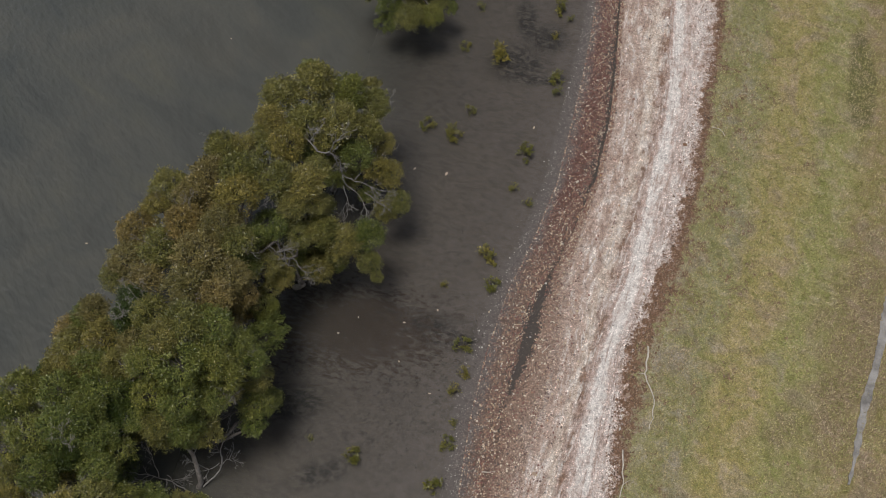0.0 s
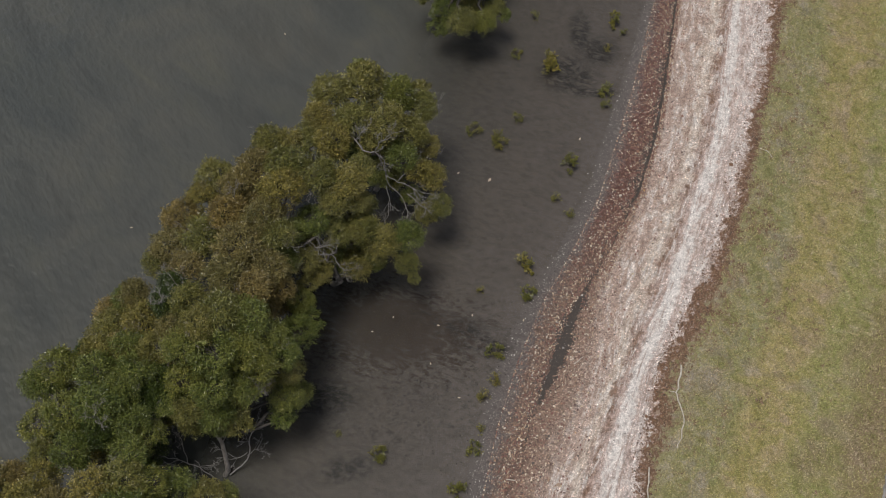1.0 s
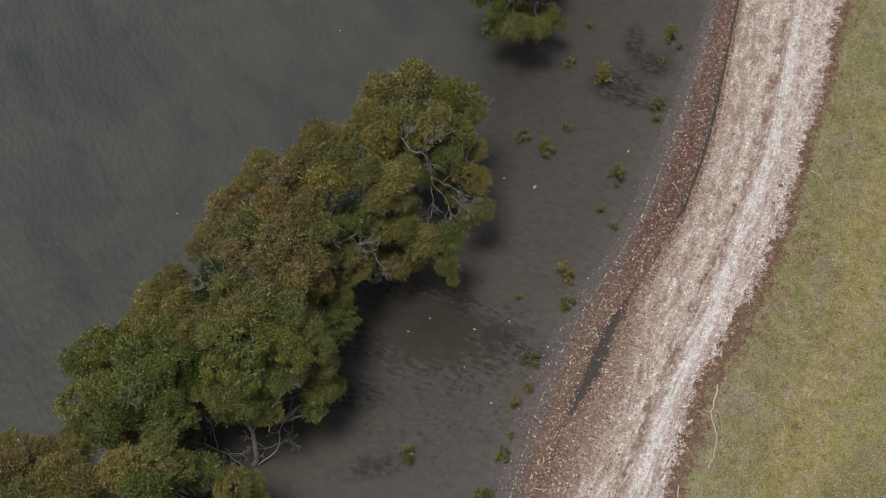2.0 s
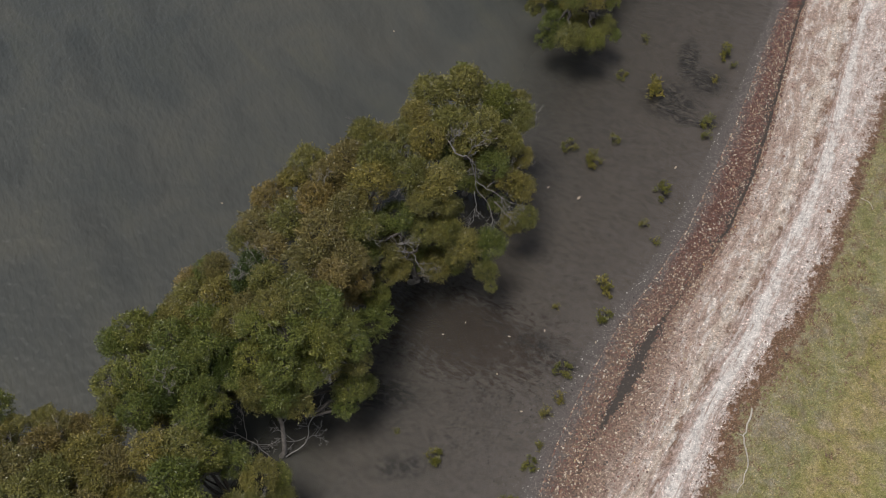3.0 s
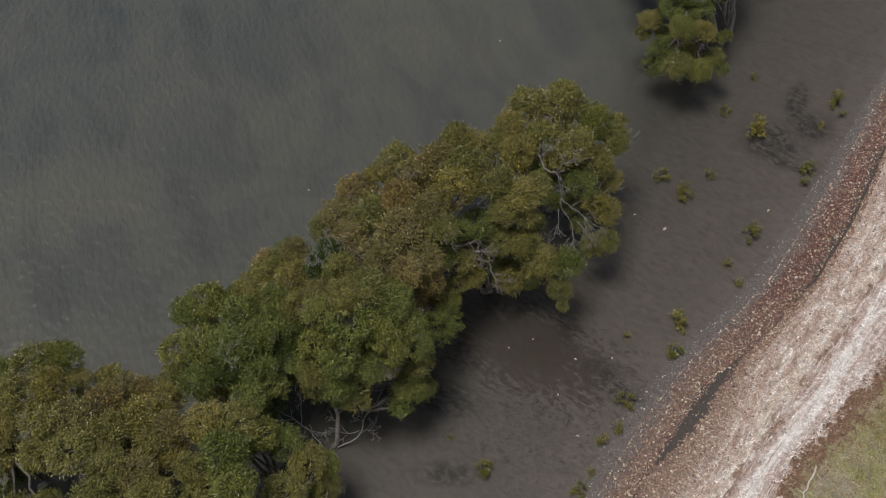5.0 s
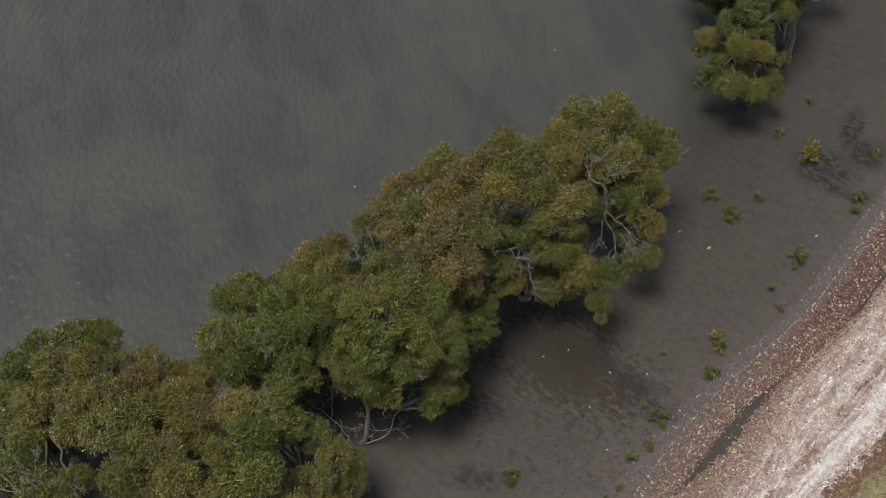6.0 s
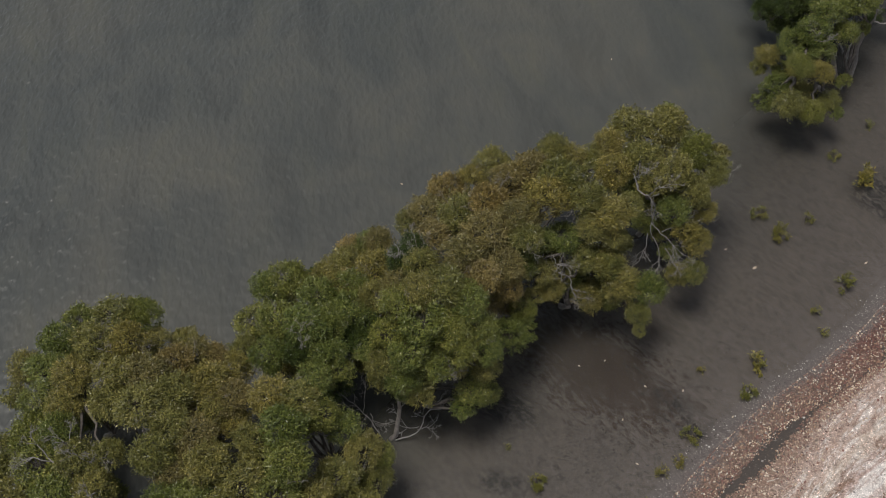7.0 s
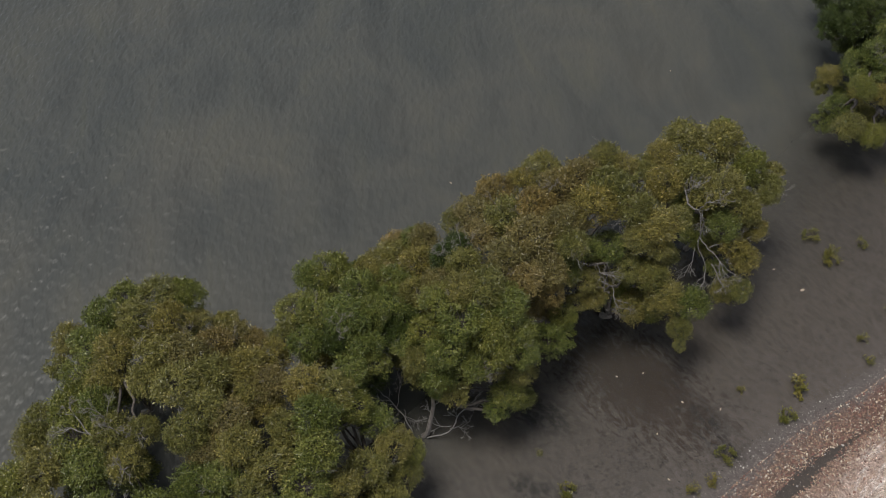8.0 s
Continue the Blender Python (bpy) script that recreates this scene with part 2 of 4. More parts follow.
    shreds = ramp(nt, noise_of(nt, stretched(nt, flat, 1.0, 1.7, 1, 0.2), 2.6, 9, 0.78, 1.2), [grey(0.42, 0), grey(0.52, 1)])
    for centre, rx, ry, turn in (((0.0, 13.6), 1.3, 0.40, -0.25), ((-1.2, 14.1), 2.2, 0.50, -0.16), ((-2.6, 13.9), 1.5, 0.9, -0.1), ((-3.2, 9.6), 0.9, 0.4, 0.3), ((-4.2, 11.6), 1.3, 0.6, 0.1),
                                 ((2.5, 23.9), 1.1, 0.9, -0.3), ((2.95, 25.9), 0.4, 1.0, 0.0), ((3.3, 23.15), 1.0, 0.22, 0.0), ((3.6, 25.0), 0.7, 0.7, 0.0)):
        k = math_of(nt, 'MULTIPLY', ramp(nt, blob(nt, flat, centre, rx * 1.35, ry * 1.35, turn), [grey(0.0, 0), grey(0.6, 1)]), shreds)
        weed = math_of(nt, 'MAXIMUM', weed, k)
    mud = mix_of(nt, math_of(nt, 'MULTIPLY', weed, 0.92), base, (0.012, 0.011, 0.010))
    rust = math_of(nt, 'ADD', blob(nt, flat, (-2.5, 13.9), 2.8, 1.5, -0.15), math_of(nt, 'MULTIPLY', math_of(nt, 'SUBTRACT', weed_n, 0.5), 4.0))
    mud = mix_of(nt, math_of(nt, 'MULTIPLY', ramp(nt, rust, [grey(0.0, 0), grey(0.45, 1)]), 0.85), mud, (0.036, 0.021, 0.013))
    on_mud = ramp(nt, b, [grey(0.09, 1), grey(0.135, 0)])
    base = mix_of(nt, on_mud, base, mud)
    on_grass = ramp(nt, b, [grey(0.765, 0), grey(0.80, 1)])
    col = mix_of(nt, on_grass, base, grass_colour(nt, pos))
    lane = math_of(nt, 'ADD', math_of(nt, 'SUBTRACT', band, 8.0), math_of(nt, 'MULTIPLY', math_of(nt, 'SUBTRACT', n1, 0.5), 0.16))
    col = mix_of(nt, on_grass, col, mix_of(nt, 1.0, col, ramp(nt, lane, [(0.02, (0.90, 0.93, 1.05)), (0.13, (0.86, 0.92, 0.98)), (0.18, (1.08, 1.02, 0.92)), (0.29, (1.08, 1.02, 0.92)),
                                                                           (0.34, (0.90, 0.98, 0.82)), (0.43, (0.91, 0.98, 0.84)), (0.50, (0.88, 0.80, 0.80))]), 'MULTIPLY'))
    # two bare brown patches and a darker mown strip far out on the lawn
    bare = math_of(nt, 'ADD', blob(nt, flat, (9.18, 10.61), 0.9, 1.7, -0.35), math_of(nt, 'MULTIPLY', math_of(nt, 'SUBTRACT', n1, 0.5), 2.4))
    bare2 = math_of(nt, 'ADD', blob(nt, flat, (11.06, 12.56), 1.5, 6.5, -0.42), math_of(nt, 'MULTIPLY', math_of(nt, 'SUBTRACT', n1, 0.5), 2.4))
    bare3 = math_of(nt, 'ADD', math_of(nt, 'MULTIPLY', math_of(nt, 'SUBTRACT', band, 8.48), 2.4), math_of(nt, 'MULTIPLY', math_of(nt, 'SUBTRACT', n1, 0.5), 3.4))
    bare2 = math_of(nt, 'MAXIMUM', bare2, bare3)
    bare = ramp(nt, math_of(nt, 'MAXIMUM', bare, bare2), [grey(0.1, 0), grey(0.7, 0.7)])
    soil = mix_of(nt, 0.85, ramp(nt, speck2, [(0.35, (0.120, 0.100, 0.048)), (0.5, (0.195, 0.145, 0.088)), (0.65, (0.310, 0.240, 0.175))]), ramp(nt, grit, [grey(0.0, 0.5), grey(0.5, 0.95), grey(1.0, 1.7)]), 'MULTIPLY')
    col = mix_of(nt, math_of(nt, 'MULTIPLY', bare, on_grass), col, soil)
    lush = math_of(nt, 'ADD', blob(nt, flat, (13.64, 22.51), 0.55, 2.6, -0.2), math_of(nt, 'MULTIPLY', math_of(nt, 'SUBTRACT', n1, 0.5), 1.2))
    col = mix_of(nt, ramp(nt, lush, [grey(0.05, 0), grey(0.3, 0.75)]), col, (0.105, 0.098, 0.042))
    nt.links.new(col, bsdf.inputs["Base Color"])
    nt.links.new(ramp(nt, b, [grey(0.09, 0.35), grey(0.15, 0.6), grey(0.22, 0.85), grey(0.5, 0.95)]), bsdf.inputs["Roughness"])
    bsdf.inputs["Specular IOR Level"].default_value = 0.25
    bump_to(nt, bsdf, math_of(nt, 'ADD', speck, math_of(nt, 'MULTIPLY', speck2, 2.0)), 0.5, 0.025)
    return m


def water_material():
    """Thin murky water: clearer at the edge, thick with silt further out, rippled by a light wind."""
    m, nt, bsdf = material("murky_water")
    out = nt.nodes["Material Output"]
    nt.nodes.remove(bsdf)
    pos = position(nt)
    at = nt.nodes.new("ShaderNodeAttribute")
    at.attribute_name = "band"
    silt = noise_of(nt, pos, 0.25, 4, 0.55, 0.5)
    colour = ramp(nt, silt, [(0.36, (0.066, 0.069, 0.064)), (0.5, (0.078, 0.079, 0.071)), (0.64, (0.089, 0.087, 0.075))])
    smear = noise_of(nt, stretched(nt, pos, 0.8, 0.28, 1, -0.75), 1.0, 6, 0.62, 0.8)
    colour = mix_of(nt, 1.0, colour, ramp(nt, smear, [(0.36, (0.86, 0.86, 0.86)), (0.46, (0.98, 0.98, 0.98)), (0.58, (1.03, 1.02, 0.99)), (0.68, (1.10, 1.08, 1.00))]), 'MULTIPLY')
    # open water tinted bluer far out: the sky's reflection put into the colour
    colour = mix_of(nt, ramp(nt, math_of(nt, 'ADD', at.outputs["Fac"], 1.0), [grey(0.2, 1.0), grey(0.9, 0.0)]), colour, mix_of(nt, 1.0, colour, (0.96, 1.0, 1.04), 'MULTIPLY'))
    colour = mix_of(nt, ramp(nt, at.outputs["Fac"], [grey(0.35, 0.0), grey(0.75, 1.0)]), colour, mix_of(nt, 1.0, colour, (1.07, 0.99, 0.93), 'MULTIPLY'))
    body = nt.nodes.new("ShaderNodeBsdfDiffuse")
    nt.links.new(colour, body.inputs["Color"])
    clear = nt.nodes.new("ShaderNodeBsdfTransparent")
    clear.inputs["Color"].default_value = (0.96, 0.95, 0.93, 1)
    thick = ramp(nt, at.outputs["Fac"], [grey(0.0, 0.97), grey(0.35, 0.90), grey(0.60, 0.33), grey(0.80, 0.17), grey(0.90, 0.12), grey(0.98, 0.0)])
    mixed = nt.nodes.new("ShaderNodeMixShader")
    nt.links.new(thick, mixed.inputs[0])
    nt.links.new(clear.outputs[0], mixed.inputs[1])
    nt.links.new(body.outputs[0], mixed.inputs[2])
    gloss = node(nt, "ShaderNodeBsdfGlossy", Roughness=0.34)
    waves = noise_of(nt, stretched(nt, pos, 5.5, 2.9, 1, -0.6), 1.0, 1, 0.35, 0.15)
    waves2 = noise_of(nt, stretched(nt, pos, 12.0, 4.5, 1, -0.3), 1.0, 2, 0.5, 0.1)
    swell = noise_of(nt, stretched(nt, pos, 0.9, 0.35, 1, -0.3), 1.0, 3, 0.5)
    calm = ramp(nt, math_of(nt, 'MULTIPLY', math_of(nt, 'ADD', at.outputs["Fac"], 1.0), 0.5), [grey(0.15, 1), grey(0.5, 0.5), grey(0.75, 0.12), grey(0.95, 0.03)])
    height = math_of(nt, 'MULTIPLY', math_of(nt, 'ADD', math_of(nt, 'ADD', waves, math_of(nt, 'MULTIPLY', waves2, 0.14)), math_of(nt, 'MULTIPLY', swell, 1.2)), calm)
    b = node(nt, "ShaderNodeBump", Strength=1.0, Distance=0.07)
    nt.links.new(height, b.inputs["Height"])
    fres = node(nt, "ShaderNodeLayerWeight", Blend=0.5)
    for n in (gloss, body, fres):
        nt.links.new(b.outputs[0], n.inputs["Normal"])
    top = nt.nodes.new("ShaderNodeMixShader")
    sheen = math_of(nt, 'ADD', 0.025, math_of(nt, 'MULTIPLY', math_of(nt, 'POWER', fres.outputs["Facing"], 4.0), 0.9))
    nt.links.new(sheen, top.inputs[0])
    nt.links.new(mixed.outputs[0], top.inputs[1])
    nt.links.new(gloss.outputs[0], top.inputs[2])
    nt.links.new(top.outputs[0], out.inputs["Surface"])
    return m


def leaf_material(name, stops):
    """Leathery leaves, each of its own shade, some yellowing; palest tones paint in glints; clumps differ too."""
    m, nt, bsdf = material(name)
    out = nt.nodes["Material Output"]
    at = nt.nodes.new("ShaderNodeAttribute")
    at.attribute_name = "tone"
    rnd = at.outputs["Fac"]
    ob = nt.nodes.new("ShaderNodeObjectInfo").outputs["Random"]
    c = ramp(nt, rnd, stops)
    c = mix_of(nt, 0.75, c, ramp(nt, ob, [(0.0, (0.70, 0.78, 0.66)), (0.35, (0.92, 0.96, 0.90)), (0.7, (1.06, 1.02, 0.95)), (1.0, (1.24, 1.10, 0.92))]), 'MULTIPLY')
    nt.links.new(c, bsdf.inputs["Base Color"])
    bsdf.inputs["Roughness"].default_value = 0.3
    bsdf.inputs["Specular IOR Level"].default_value = 0.55
    tr = nt.nodes.new("ShaderNodeBsdfTranslucent")
    nt.links.new(mix_of(nt, 1.0, c, (1.2, 1.25, 0.5), 'MULTIPLY'), tr.inputs["Color"])
    mx = nt.nodes.new("ShaderNodeMixShader")
    mx.inputs[0].default_value = 0.14
    nt.links.new(bsdf.outputs[0], mx.inputs[1])
    nt.links.new(tr.outputs[0], mx.inputs[2])
    nt.links.new(mx.outputs[0], out.inputs["Surface"])
    return m


def bark_material(name, dark, light):
    m, nt, bsdf = material(name)
    pos = position(nt)
    n = noise_of(nt, stretched(nt, pos, 6, 6, 2), 3.0, 5, 0.65)
    f = noise_of(nt, pos, 40, 3, 0.6)
    c = ramp(nt, n, [(0.3, dark), (0.7, light)])
    c = mix_of(nt, 0.5, c, ramp(nt, f, [grey(0.3, 0.5), grey(0.7, 1.3)]), 'MULTIPLY')
    nt.links.new(c, bsdf.inputs["Base Color"])
    bsdf.inputs["Roughness"].default_value = 0.9
    bump_to(nt, bsdf, n, 0.5, 0.02)
    return m


def speckle_material(name, stops, rough=0.85):
    """Loose pieces, each of its own shade, with a fine grain."""
    m, nt, bsdf = material(name)
    rnd = nt.nodes.new("ShaderNodeNewGeometry").outputs["Random Per Island"]
    c = ramp(nt, rnd, stops, 'CONSTANT')
    f = noise_of(nt, position(nt), 60, 4, 0.7)
    c = mix_of(nt, 0.5, c, ramp(nt, f, [grey(0.3, 0.6), grey(0.7, 1.3)]), 'MULTIPLY')
    nt.links.new(c, bsdf.inputs["Base Color"])
    bsdf.inputs["Roughness"].default_value = rough
    return m


def stone_material():
    m, nt, bsdf = material("loose_stone")
    rnd = nt.nodes.new("ShaderNodeObjectInfo").outputs["Random"]
    c = ramp(nt, rnd, [(0.0, (0.24, 0.13, 0.10)), (0.25, (0.38, 0.27, 0.20)), (0.45, (0.52, 0.41, 0.28)), (0.65, (0.62, 0.56, 0.48)), (0.85, (0.30, 0.16, 0.11)), (0.95, (0.50, 0.29, 0.14))], 'CONSTANT')
    f = noise_of(nt, position(nt), 30, 5, 0.7)
    nt.links.new(mix_of(nt, 0.6, c, ramp(nt, f, [grey(0.3, 0.5), grey(0.7, 1.35)]), 'MULTIPLY'), bsdf.inputs["Base Color"])
    bsdf.inputs["Roughness"].default_value = 0.85
    bump_to(nt, bsdf, f, 0.5, 0.01)
    return m


def blade_material():
    m, nt, bsdf = material("lawn_blades")
    g = nt.nodes.new("ShaderNodeNewGeometry")
    c = grass_colour(nt, g.outputs["Position"])
    r = ramp(nt, g.outputs["Random Per Island"], [(0.0, (0.74, 0.76, 0.62)), (0.35, (0.95, 0.96, 0.86)), (0.7, (1.08, 1.04, 0.96)), (0.9, (1.22, 1.16, 1.12)), (1.0, (1.45, 1.38, 1.4))])
    nt.links.new(mix_of(nt, 1.0, c, r, 'MULTIPLY'), bsdf.inputs["Base Color"])
    bsdf.inputs["Roughness"].default_value = 0.75
    return m


GROUND, WATER = ground_material(), water_material()
# green, olive, brown: end stops paint pale glints and dark crown gaps into leaves
LEAF_GREEN = leaf_material("leaf_green", [(0, (0.038, 0.052, 0.015)), (0.4, (0.123, 0.144, 0.035)), (0.75, (0.236, 0.250, 0.063)), (0.93, (0.417, 0.403, 0.130)), (1, (0.620, 0.620, 0.498))])
LEAF_OLIVE = leaf_material("leaf_olive", [(0, (0.050, 0.052, 0.016)), (0.4, (0.155, 0.149, 0.046)), (0.75, (0.286, 0.256, 0.074)), (0.93, (0.483, 0.403, 0.143)), (1, (0.620, 0.620, 0.499))])
LEAF_BROWN = leaf_material("leaf_brown", [(0, (0.058, 0.051, 0.020)), (0.4, (0.179, 0.149, 0.056)), (0.75, (0.299, 0.239, 0.091)), (0.93, (0.470, 0.355, 0.156)), (1, (0.620, 0.606, 0.434))])
LEAF_DARK = leaf_material("leaf_dark", [(0, (0.020, 0.033, 0.007)), (0.4, (0.045, 0.066, 0.014)), (0.75, (0.076, 0.101, 0.020)), (0.93, (0.135, 0.152, 0.036)), (1, (0.253, 0.261, 0.107))])
LEAF_YOUNG = leaf_material("leaf_young", [(0, (0.072, 0.081, 0.016)), (0.5, (0.163, 0.152, 0.030)), (1, (0.299, 0.247, 0.066))])
BARK = bark_material("mangrove_bark", (0.050, 0.042, 0.036), (0.165, 0.145, 0.128))
TRUNK = bark_material("trunk_bark", (0.110, 0.095, 0.082), (0.300, 0.270, 0.245))
DEAD = bark_material("bleached_wood", (0.170, 0.155, 0.145), (0.360, 0.335, 0.315))
DRIFT = bark_material("driftwood", (0.420, 0.370, 0.310), (0.700, 0.640, 0.560))
GRAVEL = speckle_material("gravel_mix", [(0.0, (0.190, 0.088, 0.070)), (0.25, (0.260, 0.150, 0.115)), (0.42, (0.115, 0.064, 0.054)), (0.56, (0.400, 0.285, 0.200)), (0.66, (0.360, 0.225, 0.145)), (0.74, (0.660, 0.570, 0.455)), (0.86, (0.540, 0.425, 0.300)), (0.93, (0.100, 0.085, 0.078))])
SHELL = speckle_material("shell_grit", [(0.0, (0.300, 0.275, 0.255)), (0.4, (0.220, 0.195, 0.180)), (0.72, (0.560, 0.530, 0.490)), (0.86, (0.170, 0.150, 0.140))])
PEG = speckle_material("wet_root_pegs", [(0.0, (0.018, 0.016, 0.014)), (0.5, (0.030, 0.026, 0.022)), (0.8, (0.045, 0.036, 0.028))], 0.95)
WRACK = speckle_material("dry_wrack", [(0.0, (0.140, 0.078, 0.048)), (0.4, (0.210, 0.120, 0.075)), (0.7, (0.330, 0.240, 0.175)), (0.88, (0.085, 0.056, 0.040))])
STONE, BLADE = stone_material(), blade_material()


# ---------- mesh helpers ----------
def mesh_of(name, verts, faces, mats, smooth=False, index=None):
    me = bpy.data.meshes.new(name)
    me.from_pydata([tuple(v) for v in verts], [], [tuple(int(i) for i in f) for f in faces])
    for mt in mats:
        me.materials.append(mt)
    if index is not None:
        me.polygons.foreach_set("material_index", np.asarray(index, np.int32))
    if smooth:
        me.polygons.foreach_set("use_smooth", np.ones(len(faces), bool))
    me.update()
    return me


def place(name, me, parent=None, at=None, label=""):
    ob = new(name, me)
    if parent is not None:
        ob.parent = parent
    if at is not None:
        ob.matrix_basis = at
    if label:
        tagged(ob, label)
    return ob


def tube(points, radii, sides=7):
    """Vertices and faces of a tapered, bent limb."""
    pts = [Vector(p) for p in points]
    verts, faces = [], []
    for i, p in enumerate(pts):
        d = (pts[min(i + 1, len(pts) - 1)] - pts[max(i - 1, 0)]).normalized()
        a = d.cross(Vector((0.31, 0.87, 0.39))).normalized()
        b = d.cross(a)
        for k in range(sides):
            w = 2 * math.pi * k / sides
            verts.append(p + (a * math.cos(w) + b * math.sin(w)) * radii[i] * (1 + 0.12 * math.sin(3 * w + i)))
    for i in range(len(pts) - 1):
        for k in range(sides):
            faces.append((i * sides + k, i * sides + (k + 1) % sides, (i + 1) * sides + (k + 1) % sides, (i + 1) * sides + k))
    faces.append(tuple(range(sides - 1, -1, -1)))
    faces.append(tuple((len(pts) - 1) * sides + k for k in range(sides)))
    return verts, faces


def join(bits):
    verts, faces = [], []
    for v, f in bits:
        n = len(verts)
        verts += list(v)
        faces += [tuple(i + n for i in q) for q in f]
    return verts, faces


def bent(rng, a, b, sag, n=5):
    """A crooked line from a to b."""
    a, b = Vector(a), Vector(b)
    out = []
    for i in range(n + 1):
        t = i / n
        w = math.sin(math.pi * t) * sag
        out.append(a.lerp(b, t) + Vector((rng.uniform(-1, 1), rng.uniform(-1, 1), rng.uniform(-0.6, 0.9))) * w)
    return out


# ---------- ground and water ----------
def axis(lo, hi, step, reach):
    mid = list(np.arange(lo, hi + 1e-6, step))
    outer = []
    d = step * 2
    p = 0.0
    while p < reach:
        p += d
        outer.append(p)
        d *= 1.5
    return np.array([lo - o for o in reversed(outer)] + mid + [hi + o for o in outer])


def sheet(name, xs, ys, z_of, mat, keep=None, pick=None):
    X, Y = np.meshgrid(xs, ys)
    Z = z_of(X, Y)
    nx, ny = len(xs), len(ys)
    ids = np.arange(nx * ny).reshape(ny, nx)
    faces = np.stack([ids[:-1, :-1], ids[:-1, 1:], ids[1:, 1:], ids[1:, :-1]], -1).reshape(-1, 4)
    verts = np.stack([X, Y, Z], -1).reshape(-1, 3)
    if keep is not None:
        k = keep(verts)
        faces = faces[k[faces].any(1)]
    if pick is not None:
        mid = verts[faces].mean(1)
        faces = faces[pick(mid)]
    if keep is not None or pick is not None:
        used = np.zeros(len(verts), bool)
        used[faces.ravel()] = True
        back = np.cumsum(used) - 1
        verts, faces = verts[used], back[faces]
    me = mesh_of(name, verts.tolist(), faces.tolist(), [mat], True)
    b = me.attributes.new("band", 'FLOAT', 'POINT')
    b.data.foreach_set("value", band_at(verts[:, 0], verts[:, 1]).astype(np.float32))
    return place(name, me)


GX, GY = axis(-6, 15, 0.1, 1500), axis(4, 31, 0.12, 1500)


def is_road(p):
    b = band_at(p[:, 0], p[:, 1])
    return (b > 4) & (b < 7.15)


ground = sheet("ground", GX, GY, ground_z, GROUND, pick=lambda p: ~is_road(p))
road = sheet("road", GX, GY, ground_z, GROUND, pick=is_road)
tagged(road, "pale dirt track with white wheel ruts beside the shore", "dirt track", kind="structure")
tagged(ground, "shore ground of grey mud, red gravel and worn lawn", "ground", kind="structure")
water = sheet("water", axis(-20, 7, 0.5, 1500), axis(0, 40, 0.5, 1500), lambda x, y: x * 0, WATER,
              keep=lambda v: v[:, 0] < line_x("water", v[:, 1]) + 0.8)
tagged(water, "shallow murky grey-brown water with light ripples", "water", kind="structure")


# ---------- mangrove trees ----------
def leaf_fan(rng, centres, dirs, per, length, width, spread):
    """A rosette of pointed, slightly folded leaves round each centre, turned mostly to its outward direction; each leaf has a tone of its own, close to its rosette's."""
    n = len(centres) * per
    c = np.repeat(centres, per, 0)
    out = np.repeat(dirs, per, 0)
    tone = np.clip(np.repeat(rng.beta(2.2, 2.6, len(centres)), per) * 0.50 + rng.random(n) * 0.50 + 0.12 * (rng.random(n) < 0.08), 0, 1)
    d = out * 0.42 + rng.normal(0, 0.6, (n, 3))
    d /= np.linalg.norm(d, axis=1)[:, None]
    c = c + rng.normal(0, spread, (n, 3)) + d * spread * 0.4
    up = rng.normal(0, 0.28, (n, 3)) + out * 0.9 + np.array([0, 0, 0.35])
    side = np.cross(d, up)
    side /= np.linalg.norm(side, axis=1)[:, None] + 1e-6
    nor = np.cross(side, d)
    ln = length * rng.uniform(0.65, 1.25, (n, 1))
    wd = width * rng.uniform(0.75, 1.25, (n, 1))
    v = np.stack([c, c + d * ln * 0.5 + side * wd * 0.5 + nor * ln * 0.06, c + d * ln - nor * ln * 0.08,
                  c + d * ln * 0.5 - side * wd * 0.5 + nor * ln * 0.06], 1).reshape(-1, 3)
    f = np.arange(n * 4).reshape(n, 4)
    return v, f, np.repeat(tone, 4)


def give_tone(me, tone):
    """Keep each leaf's tone on its mesh."""
    full = np.zeros(len(me.vertices), np.float32)
    full[:len(tone)] = tone
    me.attributes.new("tone", 'FLOAT', 'POINT').data.foreach_set("value", full)
    return me


